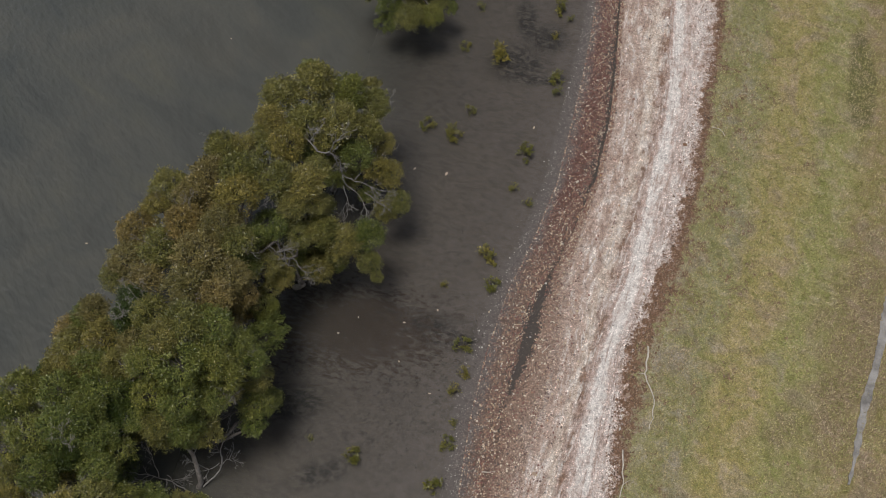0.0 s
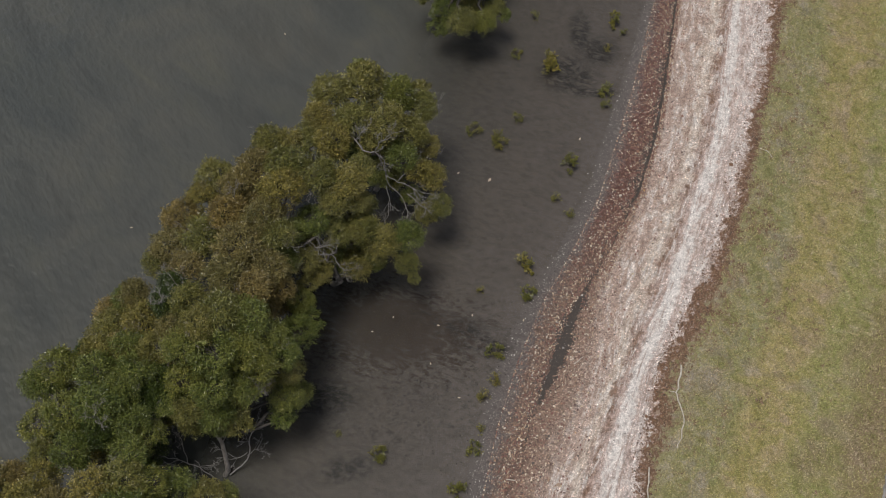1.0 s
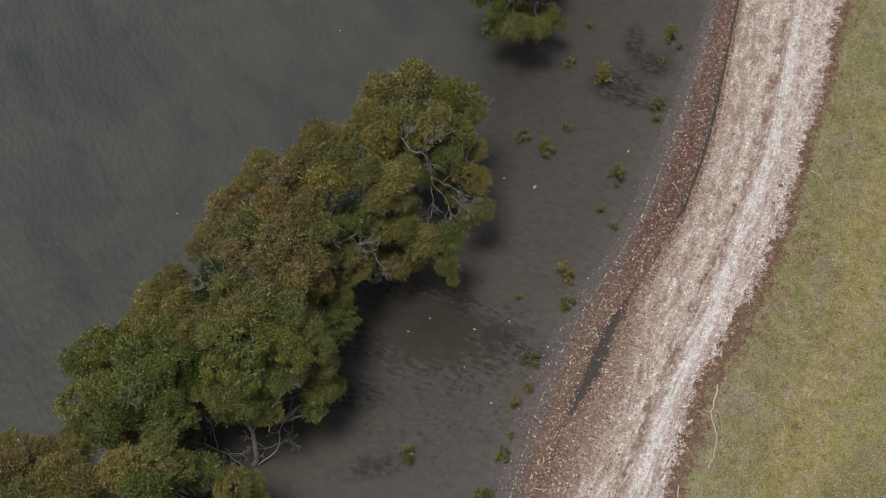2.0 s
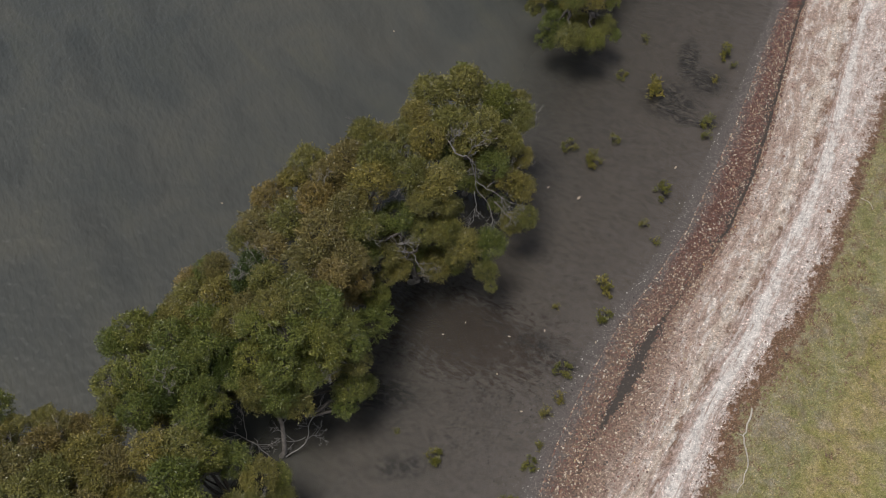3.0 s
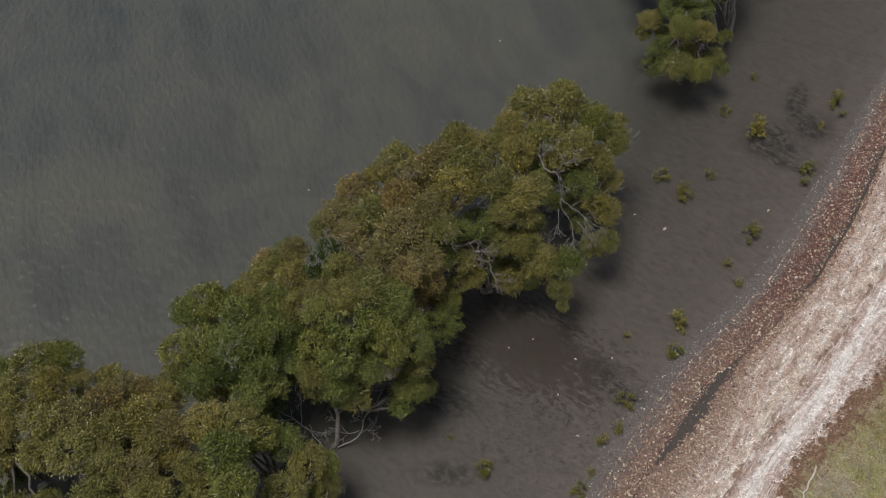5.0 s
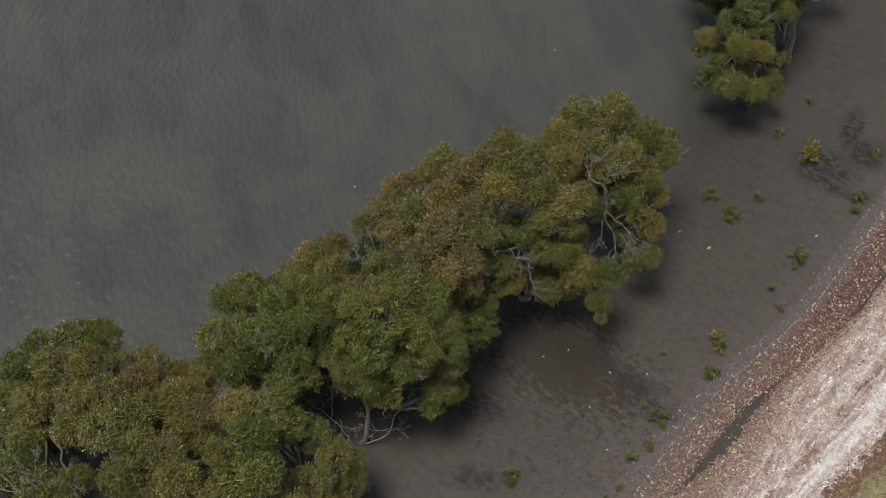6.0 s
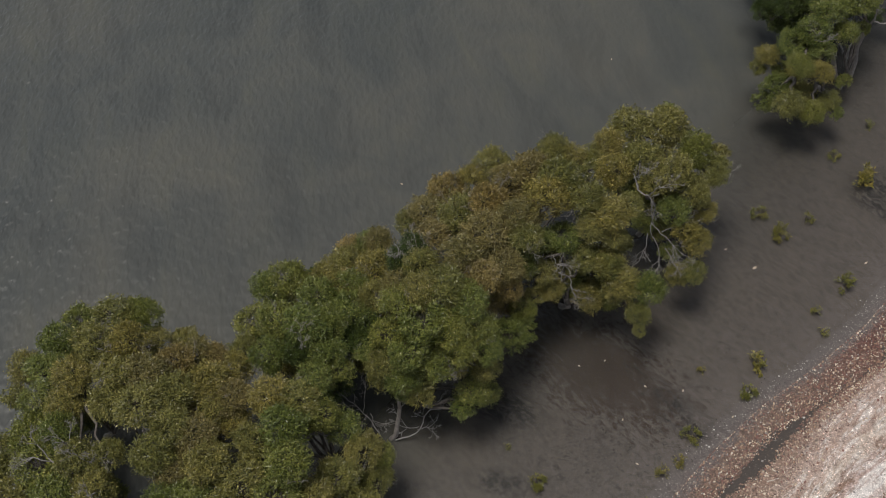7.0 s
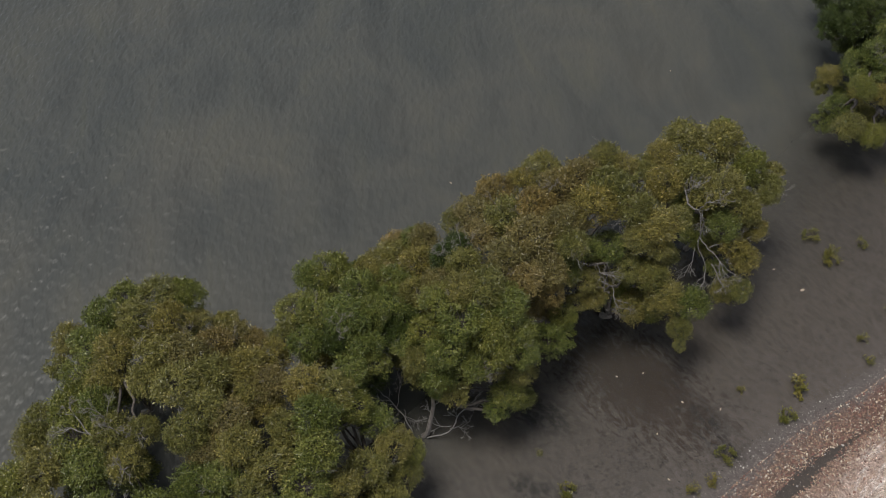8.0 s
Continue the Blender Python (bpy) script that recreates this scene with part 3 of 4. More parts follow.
def clump_mesh(seed, tufts, per, length, mat):
    """A lobed clump of twig ends, of radius 1: round knobs with furrows between, each twig with its rosette of leaves."""
    rng = np.random.default_rng(seed)
    cs, ds = [], []
    lobes = rng.normal(0, 1, (15, 3))
    lobes[:, 2] = np.abs(lobes[:, 2]) * 0.8 - 0.15
    lobes /= np.linalg.norm(lobes, axis=1)[:, None]
    reach = rng.uniform(0.42, 0.62, 15)
    while len(cs) < tufts:
        k = int(rng.integers(0, 15))
        p = rng.normal(0, 1, 3)
        p /= np.linalg.norm(p)
        q = lobes[k] * reach[k] + p * rng.uniform(0.30, 0.44) if rng.random() < 0.68 else p * rng.uniform(0.55, 0.98)
        if q[2] < -0.55 or float(np.dot(p, lobes[k])) < -0.05:
            continue
        cs.append(q * np.array([1, 1, 0.82]))
        o = p * 0.8 + lobes[k] * 0.4
        ds.append(o / np.linalg.norm(o))
    cs, ds = np.array(cs), np.array(ds)
    v, f, tone = leaf_fan(rng, cs, ds, per, length, length * 0.44, 0.082)
    verts, faces, index = v.tolist(), f.tolist(), [0] * len(f)
    for k in range(0, tufts, 4):
        tv, tf = tube([(0, 0, -0.35), tuple(cs[k] * 0.5 + np.array([0, 0, -0.12]) + rng.normal(0, 0.05, 3)), tuple(cs[k] * 1.02)], [0.022, 0.014, 0.006], 3)
        n = len(verts)
        verts += [tuple(q) for q in tv]
        faces += [tuple(i + n for i in q) for q in tf]
        index += [1] * len(tf)
    return give_tone(mesh_of("leaf_clump", verts, faces, [mat, BARK], False, index), tone)


CLUMPS = {}
for key, mat, s0 in (("green", LEAF_GREEN, 10), ("olive", LEAF_OLIVE, 30), ("brown", LEAF_BROWN, 50), ("dark", LEAF_DARK, 70)):
    CLUMPS[key] = [clump_mesh(s0 + i, 230, 21, 0.116, mat) for i in range(6)]
    CLUMPS[key + "_small"] = [clump_mesh(s0 + 10 + i, 80, 20, 0.18, mat) for i in range(3)]


def dead_twigs(rng, root, heading, size, depth=5):
    """Bits of a bare, forking branch."""
    bits = []
    work = [(Vector(root), Vector(heading).normalized(), size, size * 0.036, depth)]
    while work:
        p, d, ln, rad, k = work.pop()
        q = p + d * ln * 0.5 + Vector((rng.uniform(-1, 1), rng.uniform(-1, 1), rng.uniform(-1, 1))) * ln * 0.08
        e = q + (d + Vector((rng.uniform(-1, 1), rng.uniform(-1, 1), rng.uniform(-0.7, 0.9))) * 0.35).normalized() * ln * 0.5
        bits.append(tube([p, q, e], [rad, rad * 0.85, rad * 0.62], 5))
        if k > 0:
            for _ in range(rng.choice((2, 2, 3))):
                nd = (d + Vector((rng.uniform(-1, 1), rng.uniform(-1, 1), rng.uniform(-0.6, 0.8))) * 0.95).normalized()
                work.append((e.lerp(p, rng.uniform(0, 0.35)), nd, ln * rng.uniform(0.55, 0.8), max(rad * 0.64, 0.004), k - 1))
    return join(bits)


def bare_branch(rng, lines, radius, twigs=5):
    """A bleached branch along crooked lines, each with a few thin twigs."""
    bits = []
    for k, line in enumerate(lines):
        pts = []
        for a, b in zip(line, line[1:]):
            a, b = Vector(a), Vector(b)
            for i in range(3):
                pts.append(a.lerp(b, i / 3) + Vector((rng.uniform(-1, 1), rng.uniform(-1, 1), rng.uniform(-1, 1))) * 0.025)
        pts.append(Vector(line[-1]))
        r0 = radius if k == 0 else radius * 0.62
        bits.append(tube(pts, [r0 * (1 - 0.6 * i / len(pts)) for i in range(len(pts))], 6))
        for _ in range(twigs):
            i = rng.randrange(len(pts) // 2, len(pts))
            d = (pts[i] - pts[max(i - 2, 0)]).normalized() if i else Vector((0, 0, 1))
            d = (d + Vector((rng.uniform(-1, 1), rng.uniform(-1, 1), rng.uniform(-0.5, 0.8))) * 0.8).normalized()
            bits.append(dead_twigs(rng, pts[i], d, rng.uniform(0.14, 0.32), 3))
    return join(bits)


TWIG_SPRAYS = []
for k in range(5):
    trng = random.Random(400 + k)
    v, f = join([dead_twigs(trng, (0, 0, -0.3), (math.cos(w), math.sin(w), 0.9), 0.5, 3) for w in (0.3, 1.9, 3.4, 5.0)])
    TWIG_SPRAYS.append(mesh_of("twig_spray", v, f, [DEAD], True))


def mangrove(seed, base, clumps, kinds, label, stems=2, fork=1.3, dead=(), trunk=None, bare=(), sprays=0.45):
    """A spreading grey mangrove: low crooked stems, limbs to every clump of leaves, and dead bare branches."""
    rng = random.Random(seed)
    bz = float(ground_z(base[0], base[1])) - 0.1
    tree = tagged(new("mangrove_tree"), label, "tree", "mangroves along the shore")
    tree.location = (base[0], base[1], bz)
    off = Vector((base[0], base[1], bz))
    mid = Vector((sum(c[0] for c in clumps), sum(c[1] for c in clumps), 0)) / len(clumps)
    forks = []
    if trunk:
        pts = [Vector(p) - off for p in trunk]
        v, f = tube([a.lerp(b, t) for a, b in zip(pts, pts[1:]) for t in (0, 0.5)] + [pts[-1]], [0.075 - 0.004 * i for i in range(2 * len(pts) - 1)], 9)
        place("trunk", mesh_of("trunk", v, f, [TRUNK], True), tree, label="pale grey slender stem")
        forks.append(pts[-1])
    for i in range(0 if trunk else stems):
        w = 2 * math.pi * (i + rng.random() * 0.5) / stems if stems > 1 else 2.7
        lean = Vector((mid.x - base[0], mid.y - base[1], 0)) * 0.35
        top = Vector((lean.x + math.cos(w) * 0.7, lean.y + math.sin(w) * 0.7, fork * rng.uniform(0.9, 1.2)))
        foot = Vector((math.cos(w) * 0.12, math.sin(w) * 0.12, 0))
        pts = bent(rng, foot, top, 0.14)
        v, f = tube(pts, [0.11, 0.085, 0.078, 0.072, 0.068, 0.062], 9)
        place("trunk", mesh_of("trunk", v, f, [TRUNK], True), tree, label="pale grey crooked stem")
        forks.append(top)
    foot = Vector((base[0], base[1]))
    for x, y, z, r in clumps:
        c = Vector((x, y, z)) - off
        start = min(forks, key=lambda q: (q - c).length)
        inner = [Vector(q[:3]) - off for q in clumps if q[2] > z + 0.15 and (Vector(q[:2]) - foot).length < (Vector((x, y)) - foot).length - 0.3]
        if inner and z < 3.3:
            start = min(inner, key=lambda q: (q - c).length) - Vector((0, 0, 0.5))
        v, f = tube(bent(rng, start, c - Vector((0, 0, 0.3 * r)), 0.1, 6), [0.06, 0.052, 0.045, 0.038, 0.032, 0.026, 0.016], 6)
        limb = place("limb", mesh_of("limb", v, f, [BARK], True), tree)
        kind = rng.choice(kinds)
        pick = rng.choice(CLUMPS[kind + "_small"] if r < 0.42 else CLUMPS[kind])
        m = Matrix.LocRotScale(c, Euler((rng.uniform(-0.25, 0.25), rng.uniform(-0.25, 0.25), rng.uniform(0, 6.28))),
                               Vector((r * rng.uniform(0.79, 0.94), r * rng.uniform(0.79, 0.94), r * rng.uniform(0.85, 1.15))))
        place("leaf_clump", pick, limb, m)
    # shaded lower boughs inside the crown
    for x, y, z, r in [c for c in clumps if c[2] > 2.3]:
        if rng.random() < 0.3:
            continue
        c = Vector((x + (mid.x - x) * 0.2 + rng.uniform(-0.35, 0.35), y + (mid.y - y) * 0.2 + rng.uniform(-0.35, 0.35), z - rng.uniform(1.0, 1.35))) - off
        start = min(forks, key=lambda q: (q - c).length)
        v, f = tube(bent(rng, start, c, 0.15, 4), [0.04, 0.035, 0.03, 0.025, 0.016], 5)
        limb = place("limb", mesh_of("limb", v, f, [BARK], True), tree)
        place("leaf_clump", rng.choice(CLUMPS[rng.choice(kinds)]), limb,
              Matrix.LocRotScale(c, Euler((rng.uniform(-0.3, 0.3), rng.uniform(-0.3, 0.3), rng.uniform(0, 6.28))), Vector((r, r, r)) * rng.uniform(0.75, 0.95)))
    # grey twig mats that show between the leaves
    for x, y, z, r in clumps:
        if r > 0.42 and rng.random() < sprays:
            w = rng.uniform(0, 6.28)
            at = Vector((x + math.cos(w) * r * 0.75, y + math.sin(w) * r * 0.75, z + 0.12 * r)) - off
            s = r * rng.uniform(0.5, 0.75)
            place("twig_spray", rng.choice(TWIG_SPRAYS), tree, Matrix.LocRotScale(at, Euler((rng.uniform(-0.4, 0.4), rng.uniform(-0.4, 0.4), w)), Vector((s, s, s))), label="mat of thin grey bare twigs")
    for lines, radius in bare:
        v, f = bare_branch(rng, [[Vector(p) - off for p in line] for line in lines], radius)
        place("dead_branch", mesh_of("dead_branch", v, f, [DEAD], True), tree, label="bleached bare dead branch")
    for root, heading, size, *forks_left in dead:
        v, f = dead_twigs(rng, Vector(root) - off, heading, size, *forks_left)
        place("dead_branch", mesh_of("dead_branch", v, f, [DEAD], True), tree, label="bleached bare dead branch")
    return tree


mangrove(1, (-3.6, 18.6), [
        (-4.61, 19.7, 3.2, 0.73), (-3.6, 19.77, 3.6, 0.72), (-2.64, 19.63, 3.4, 0.68), (-1.94, 19.55, 3, 0.57), (-3.72, 18.26, 3.8, 0.62),
        (-2.86, 18.26, 3.8, 0.7), (-2.12, 18.35, 3.2, 0.6), (-1.68, 18.42, 2.6, 0.45), (-2.35, 17.7, 3, 0.5), (-4.86, 18.76, 3.2, 0.56),
        (-4.24, 17.63, 3.6, 0.59), (-3.83, 20.42, 3.4, 0.41), (-1.51, 17.61, 2.2, 0.52), (-1.27, 16.91, 1.8, 0.45), (-1.64, 16.75, 1.6, 0.45),
        (-1.89, 17.51, 2.6, 0.41), (-3.24, 17.71, 3.5, 0.39), (-2.04, 20.08, 3, 0.41),
    ], ["olive", "green", "olive"], "spreading green mangrove with bleached bare twigs, standing in shallow water",
    bare=[([[(-3.74, 17.83, 3.6), (-3.39, 17.3, 3.7), (-3.06, 17.25, 3.7), (-2.83, 17.29, 3.3), (-2.79, 17.24, 2.7)],
           [(-2.79, 17.24, 2.7), (-2.68, 17.09, 2.4), (-2.31, 16.89, 2.2), (-2.13, 16.51, 1.9)],
           [(-2.78, 17.24, 2.7), (-2.43, 17.11, 2.6), (-1.99, 16.97, 2.5), (-1.63, 16.92, 2.4)],
           [(-2.44, 17.13, 2.6), (-2.13, 17.49, 2.7), (-1.83, 17.9, 2.7)],
           [(-2.18, 16.93, 2.3), (-1.82, 16.66, 2.2), (-1.56, 16.84, 2.1)],
           [(-3.39, 17.3, 3.7), (-3.54, 17.36, 4.1), (-3.42, 17.49, 4.2)],
           [(-3.04, 17.17, 3.8), (-2.87, 17.14, 4.3), (-2.58, 17.34, 4.4)],
           [(-2.78, 17.09, 2.4), (-2.66, 16.76, 2.2), (-2.66, 16.5, 2.0)]], 0.024)])
mangrove(2, (-4.31, 15.36), [
        (-4.36, 16.1, 4, 0.59), (-3.62, 15.99, 3.9, 0.67), (-3.35, 16.61, 3.8, 0.45), (-3.92, 15.56, 3.6, 0.52), (-3.36, 15.79, 3.4, 0.42),
        (-4.54, 15.2, 3.2, 0.57), (-3.84, 15.2, 2.8, 0.48), (-3.18, 15.32, 2.7, 0.53), (-2.66, 15.18, 2.4, 0.58), (-2.07, 15.43, 2.3, 0.59),
        (-1.99, 14.86, 1.9, 0.43), (-1.79, 14.53, 1.7, 0.22), (-2.81, 15.07, 2, 0.43), (-4.63, 14.07, 2.9, 0.47), (-4.26, 14.12, 2.4, 0.42),
        (-5.04, 14.04, 3.1, 0.44), (-4.54, 13.79, 2.3, 0.36), (-4.96, 14.85, 3.2, 0.45), (-4.13, 15.34, 3, 0.36),
    ], ["olive", "olive", "green"], "olive mangrove with low overhanging boughs and a pale trunk", stems=3,
    bare=[([[(-4.28, 14.57, 2.6), (-3.98, 14.67, 2.4), (-3.84, 14.5, 2.2), (-3.61, 14.47, 2.0)],
           [(-3.98, 14.67, 2.4), (-4.16, 14.53, 2.7), (-4.41, 14.52, 2.9)],
           [(-4.48, 14.52, 3.3), (-4.36, 14.4, 3.2), (-4.15, 14.42, 3.2)]], 0.02)],
    dead=[((-4.3, 15.3, 1.8), (-0.4, -0.1, 0.6), 0.45), ((-5.2, 15.6, 3.2), (0.2, -0.3, 0.8), 0.5)])
mangrove(3, (-6.5, 15.2), [
        (-6.15, 17.91, 3, 0.6), (-5.61, 18.05, 3, 0.48), (-5.09, 18.37, 3, 0.45), (-6.33, 16.73, 3.4, 0.64), (-5.28, 16.37, 4, 0.67),
        (-5.27, 15.34, 4.3, 0.69), (-7.61, 16.93, 2.6, 0.63), (-6.62, 15.98, 3.4, 0.63), (-7.88, 16.3, 2.4, 0.59), (-6.66, 14.94, 3.6, 0.66),
        (-5.63, 14.54, 4.2, 0.57), (-8.31, 15.56, 2.4, 0.62), (-7.35, 14.5, 3.2, 0.66), (-6.09, 13.7, 4.2, 0.7), (-5.19, 14.16, 4, 0.6),
        (-5.28, 13.28, 3.8, 0.59), (-8.47, 14.65, 2.4, 0.61), (-7.57, 13.47, 3.2, 0.61), (-6.25, 12.72, 4.2, 0.69), (-8.81, 14.27, 2, 0.46),
        (-4.86, 17.4, 3.4, 0.39), (-5, 13.05, 3.2, 0.5), (-5.57, 12.52, 4, 0.62),
    ], ["brown", "olive", "brown"], "broad olive-brown mangrove with dense leaf clumps in the water", stems=3,
    dead=[((-6.5, 15.4, 3.5), (-0.1, 0.0, 0.6), 0.4), ((-7.2, 13.2, 3.0), (-0.2, -0.1, 0.6), 0.4)])
mangrove(4, (-6.18, 9.25), [
        (-6.06, 11.6, 4.4, 0.64), (-5.43, 11.63, 4.2, 0.6), (-6.54, 11.23, 4.4, 0.53), (-6.91, 10.74, 4.2, 0.59), (-6.1, 10.59, 4.2, 0.66),
        (-5.51, 10.84, 4, 0.6), (-4.98, 11.49, 3.6, 0.55), (-5.17, 10.74, 3.6, 0.57), (-4.74, 11.23, 3.2, 0.52), (-4.54, 11.06, 2.6, 0.42),
        (-4.58, 12.37, 2.2, 0.55), (-4.36, 12.89, 2, 0.41), (-4.66, 13.28, 2.2, 0.45), (-4.66, 10.57, 2, 0.54), (-4.74, 10.21, 1.7, 0.4),
        (-6.83, 10.15, 3.6, 0.56), (-6.15, 10.01, 3.6, 0.6), (-5.52, 10.26, 3.2, 0.54), (-6.79, 9.71, 2.9, 0.51), (-6.14, 9.71, 2.8, 0.54),
        (-5.69, 9.69, 2.3, 0.41), (-7.33, 9.84, 3, 0.47),
    ], ["green", "green", "olive"], "green mangrove with a pale forked trunk over dark mud", stems=1, fork=1.8,
    trunk=[(-6.36, 9.16, -0.1), (-6.23, 9.25, 0.15), (-6.27, 9.51, 0.7), (-6.31, 9.66, 1.0), (-6.44, 9.77, 1.4), (-6.55, 9.86, 1.9)],
    bare=[([[(-6.18, 9.18, 0.05), (-5.76, 9.51, 0.3), (-5.67, 9.76, 0.6), (-5.67, 9.89, 0.9), (-5.45, 10.19, 1.3), (-5.4, 10.4, 1.5)],
           [(-5.73, 9.62, 0.4), (-5.57, 9.74, 0.5), (-5.34, 9.8, 0.5)],
           [(-5.74, 9.67, 0.4), (-6.02, 9.51, 0.4), (-6.25, 9.58, 0.6)],
           [(-6.31, 9.66, 1.0), (-6.19, 9.76, 1.25)]], 0.021),
          ([[(-6.55, 9.03, 0.1), (-6.87, 9.16, 0.5), (-7.28, 9.2, 0.7), (-7.68, 9.26, 0.8), (-7.91, 9.27, 0.9)],
           [(-7.2, 9.2, 0.6), (-7.26, 9.48, 1.1), (-7.36, 9.73, 1.7)],
           [(-7.02, 9.28, 0.6), (-6.82, 9.19, 0.4)]], 0.018)],
    dead=[((-5.2, 10.5, 2.6), (0.1, -0.1, 0.6), 0.4)])
mangrove(5, (-9.2, 9.4), [
        (-10.74, 10.24, 2.6, 0.57), (-10.17, 10.53, 3, 0.62), (-9.12, 10.31, 3.4, 0.6), (-10.38, 9.21, 2.6, 0.56), (-9.52, 9.21, 3.4, 0.64),
        (-8.67, 9.31, 3.8, 0.67), (-9.98, 8.31, 2.8, 0.5), (-9.14, 8.29, 3.4, 0.58), (-9.81, 7.71, 3, 0.53), (-8.67, 8.81, 3.4, 0.49),
        (-8.29, 9.72, 3.6, 0.56), (-8, 9.08, 3.4, 0.56), (-7.54, 8.9, 3, 0.49), (-8.11, 10.4, 3.4, 0.6), (-9.27, 10.94, 3, 0.59),
        (-8.48, 11.12, 3.2, 0.61), (-7.77, 9.91, 3, 0.5), (-9.33, 11.99, 2.6, 0.61), (-9.13, 12.87, 2.4, 0.59),
    ], ["green", "dark", "green", "olive"], "dark green mangrove on the outer side of the grove", stems=3,
    dead=[((-8.7, 8.95, 3.7), (0.3, -0.2, 0.5), 0.4), ((-8.3, 9.1, 3.3), (-0.4, 0.1, 0.4), 0.35)])
mangrove(12, (-8.6, 11.5), [
        (-8.93, 12.9, 2.6, 0.58), (-9.57, 12.54, 2.2, 0.53), (-8.3, 11.85, 3.2, 0.63), (-7.72, 12.24, 3.5, 0.59), (-9.7, 11.73, 2.2, 0.52),
        (-8.65, 11.18, 3, 0.58), (-7.75, 10.98, 3.4, 0.57), (-7.44, 11.49, 3.6, 0.52), (-7.08, 12.16, 3.8, 0.58), (-7.49, 10.33, 3.2, 0.54),
        (-8.24, 10.42, 3, 0.55), (-7.78, 12.97, 3.2, 0.51), (-10.14, 11.63, 1.9, 0.32),
    ], ["dark", "brown", "olive"], "grey-green mangrove between the taller crowns of the grove", stems=3,
    dead=[((-7.5, 12.6, 3.4), (-0.1, 0.2, 0.6), 0.4), ((-7.6, 11.9, 3.4), (-0.2, 0.1, 0.6), 0.4), ((-8.6, 11.6, 2.9), (0.2, 0.1, 0.6), 0.35)])
mangrove(6, (-6.9, 6.7), [
        (-8.37, 7.38, 3.6, 0.6), (-7.73, 7.64, 3.6, 0.6), (-7.52, 6.78, 3.8, 0.65), (-7.21, 7.7, 3.2, 0.54), (-8.14, 6.23, 3.4, 0.55),
        (-9.01, 6.56, 3, 0.48), (-6.99, 6.13, 3.8, 0.64), (-6.75, 7.92, 2.6, 0.55), (-6.07, 7.69, 2.4, 0.61), (-6.23, 6.88, 2.4, 0.61),
        (-5.76, 7.94, 2, 0.44), (-5.59, 7.45, 1.8, 0.48), (-7.72, 5.33, 3.4, 0.64), (-6.83, 5.45, 3.4, 0.64), (-6.33, 6, 3, 0.58),
        (-7.86, 4.67, 3.2, 0.51), (-6.72, 4.5, 3.2, 0.75), (-5.81, 5.31, 2.8, 0.77), (-5.31, 6.51, 2, 0.67), (-7.81, 8.27, 3.4, 0.55),
    ], ["olive", "green", "olive"], "dense olive-green mangrove at the inner edge of the grove")
mangrove(7, (-13.2, 5.2), [
        (-14.11, 6.87, 2.8, 0.56), (-13.26, 7.37, 3.2, 0.61), (-12.73, 7.79, 3, 0.58), (-14.35, 6.23, 2.6, 0.56), (-12.89, 6.32, 3.6, 0.63),
        (-12.08, 6.73, 3.8, 0.62), (-12.08, 7.46, 2.8, 0.43), (-14.97, 5.39, 2, 0.52), (-13.85, 5.42, 2.8, 0.6), (-12.9, 5.48, 3.4, 0.58),
        (-14.72, 4.68, 1.8, 0.41), (-13.62, 4.73, 2.6, 0.59), (-12.75, 4.89, 3, 0.58), (-13.28, 3.95, 2.4, 0.63), (-13.76, 3.29, 2, 0.59),
        (-13.74, 2.82, 1.8, 0.56), (-12.36, 4.23, 3, 0.61), (-12.38, 3.43, 2.8, 0.67), (-11.44, 3.95, 3.2, 0.6), (-10.9, 4.33, 3.2, 0.53),
    ], ["green", "olive", "olive"], "wide bright green mangrove with bare twigs showing at its top", stems=3,
    dead=[((-12.4, 6.15, 3.5), (0.3, -0.4, 0.5), 0.45), ((-12.5, 6.1, 3.5), (0.6, 0.2, 0.4), 0.45), ((-11.5, 3.9, 3.1), (-0.5, 0.1, 0.5), 0.5), ((-11.4, 3.9, 3.1), (0.5, 0.1, 0.4), 0.5)])
mangrove(8, (-10.5, 5.8), [
        (-11.82, 5.96, 3.8, 0.61), (-11.15, 6.23, 3.8, 0.61), (-11.56, 5.34, 3.6, 0.61), (-10.69, 5.51, 4, 0.66), (-10.34, 6.24, 3.8, 0.6),
        (-10.92, 7.66, 2.8, 0.54), (-11.57, 7.92, 2.6, 0.44), (-10.51, 7.84, 2.8, 0.43), (-10.94, 6.99, 3.4, 0.58), (-9.88, 6.88, 3.6, 0.61),
        (-9.46, 6.56, 3.4, 0.57), (-9.23, 6.9, 3.4, 0.54), (-9.85, 5.5, 3.8, 0.59), (-9.83, 4.85, 3.6, 0.59), (-9.32, 5.64, 3.6, 0.59),
        (-8.64, 5.26, 3.6, 0.65), (-9.41, 4.76, 3.2, 0.5),
    ], ["brown", "olive", "olive"], "olive-brown mangrove in the middle of the grove", stems=3)
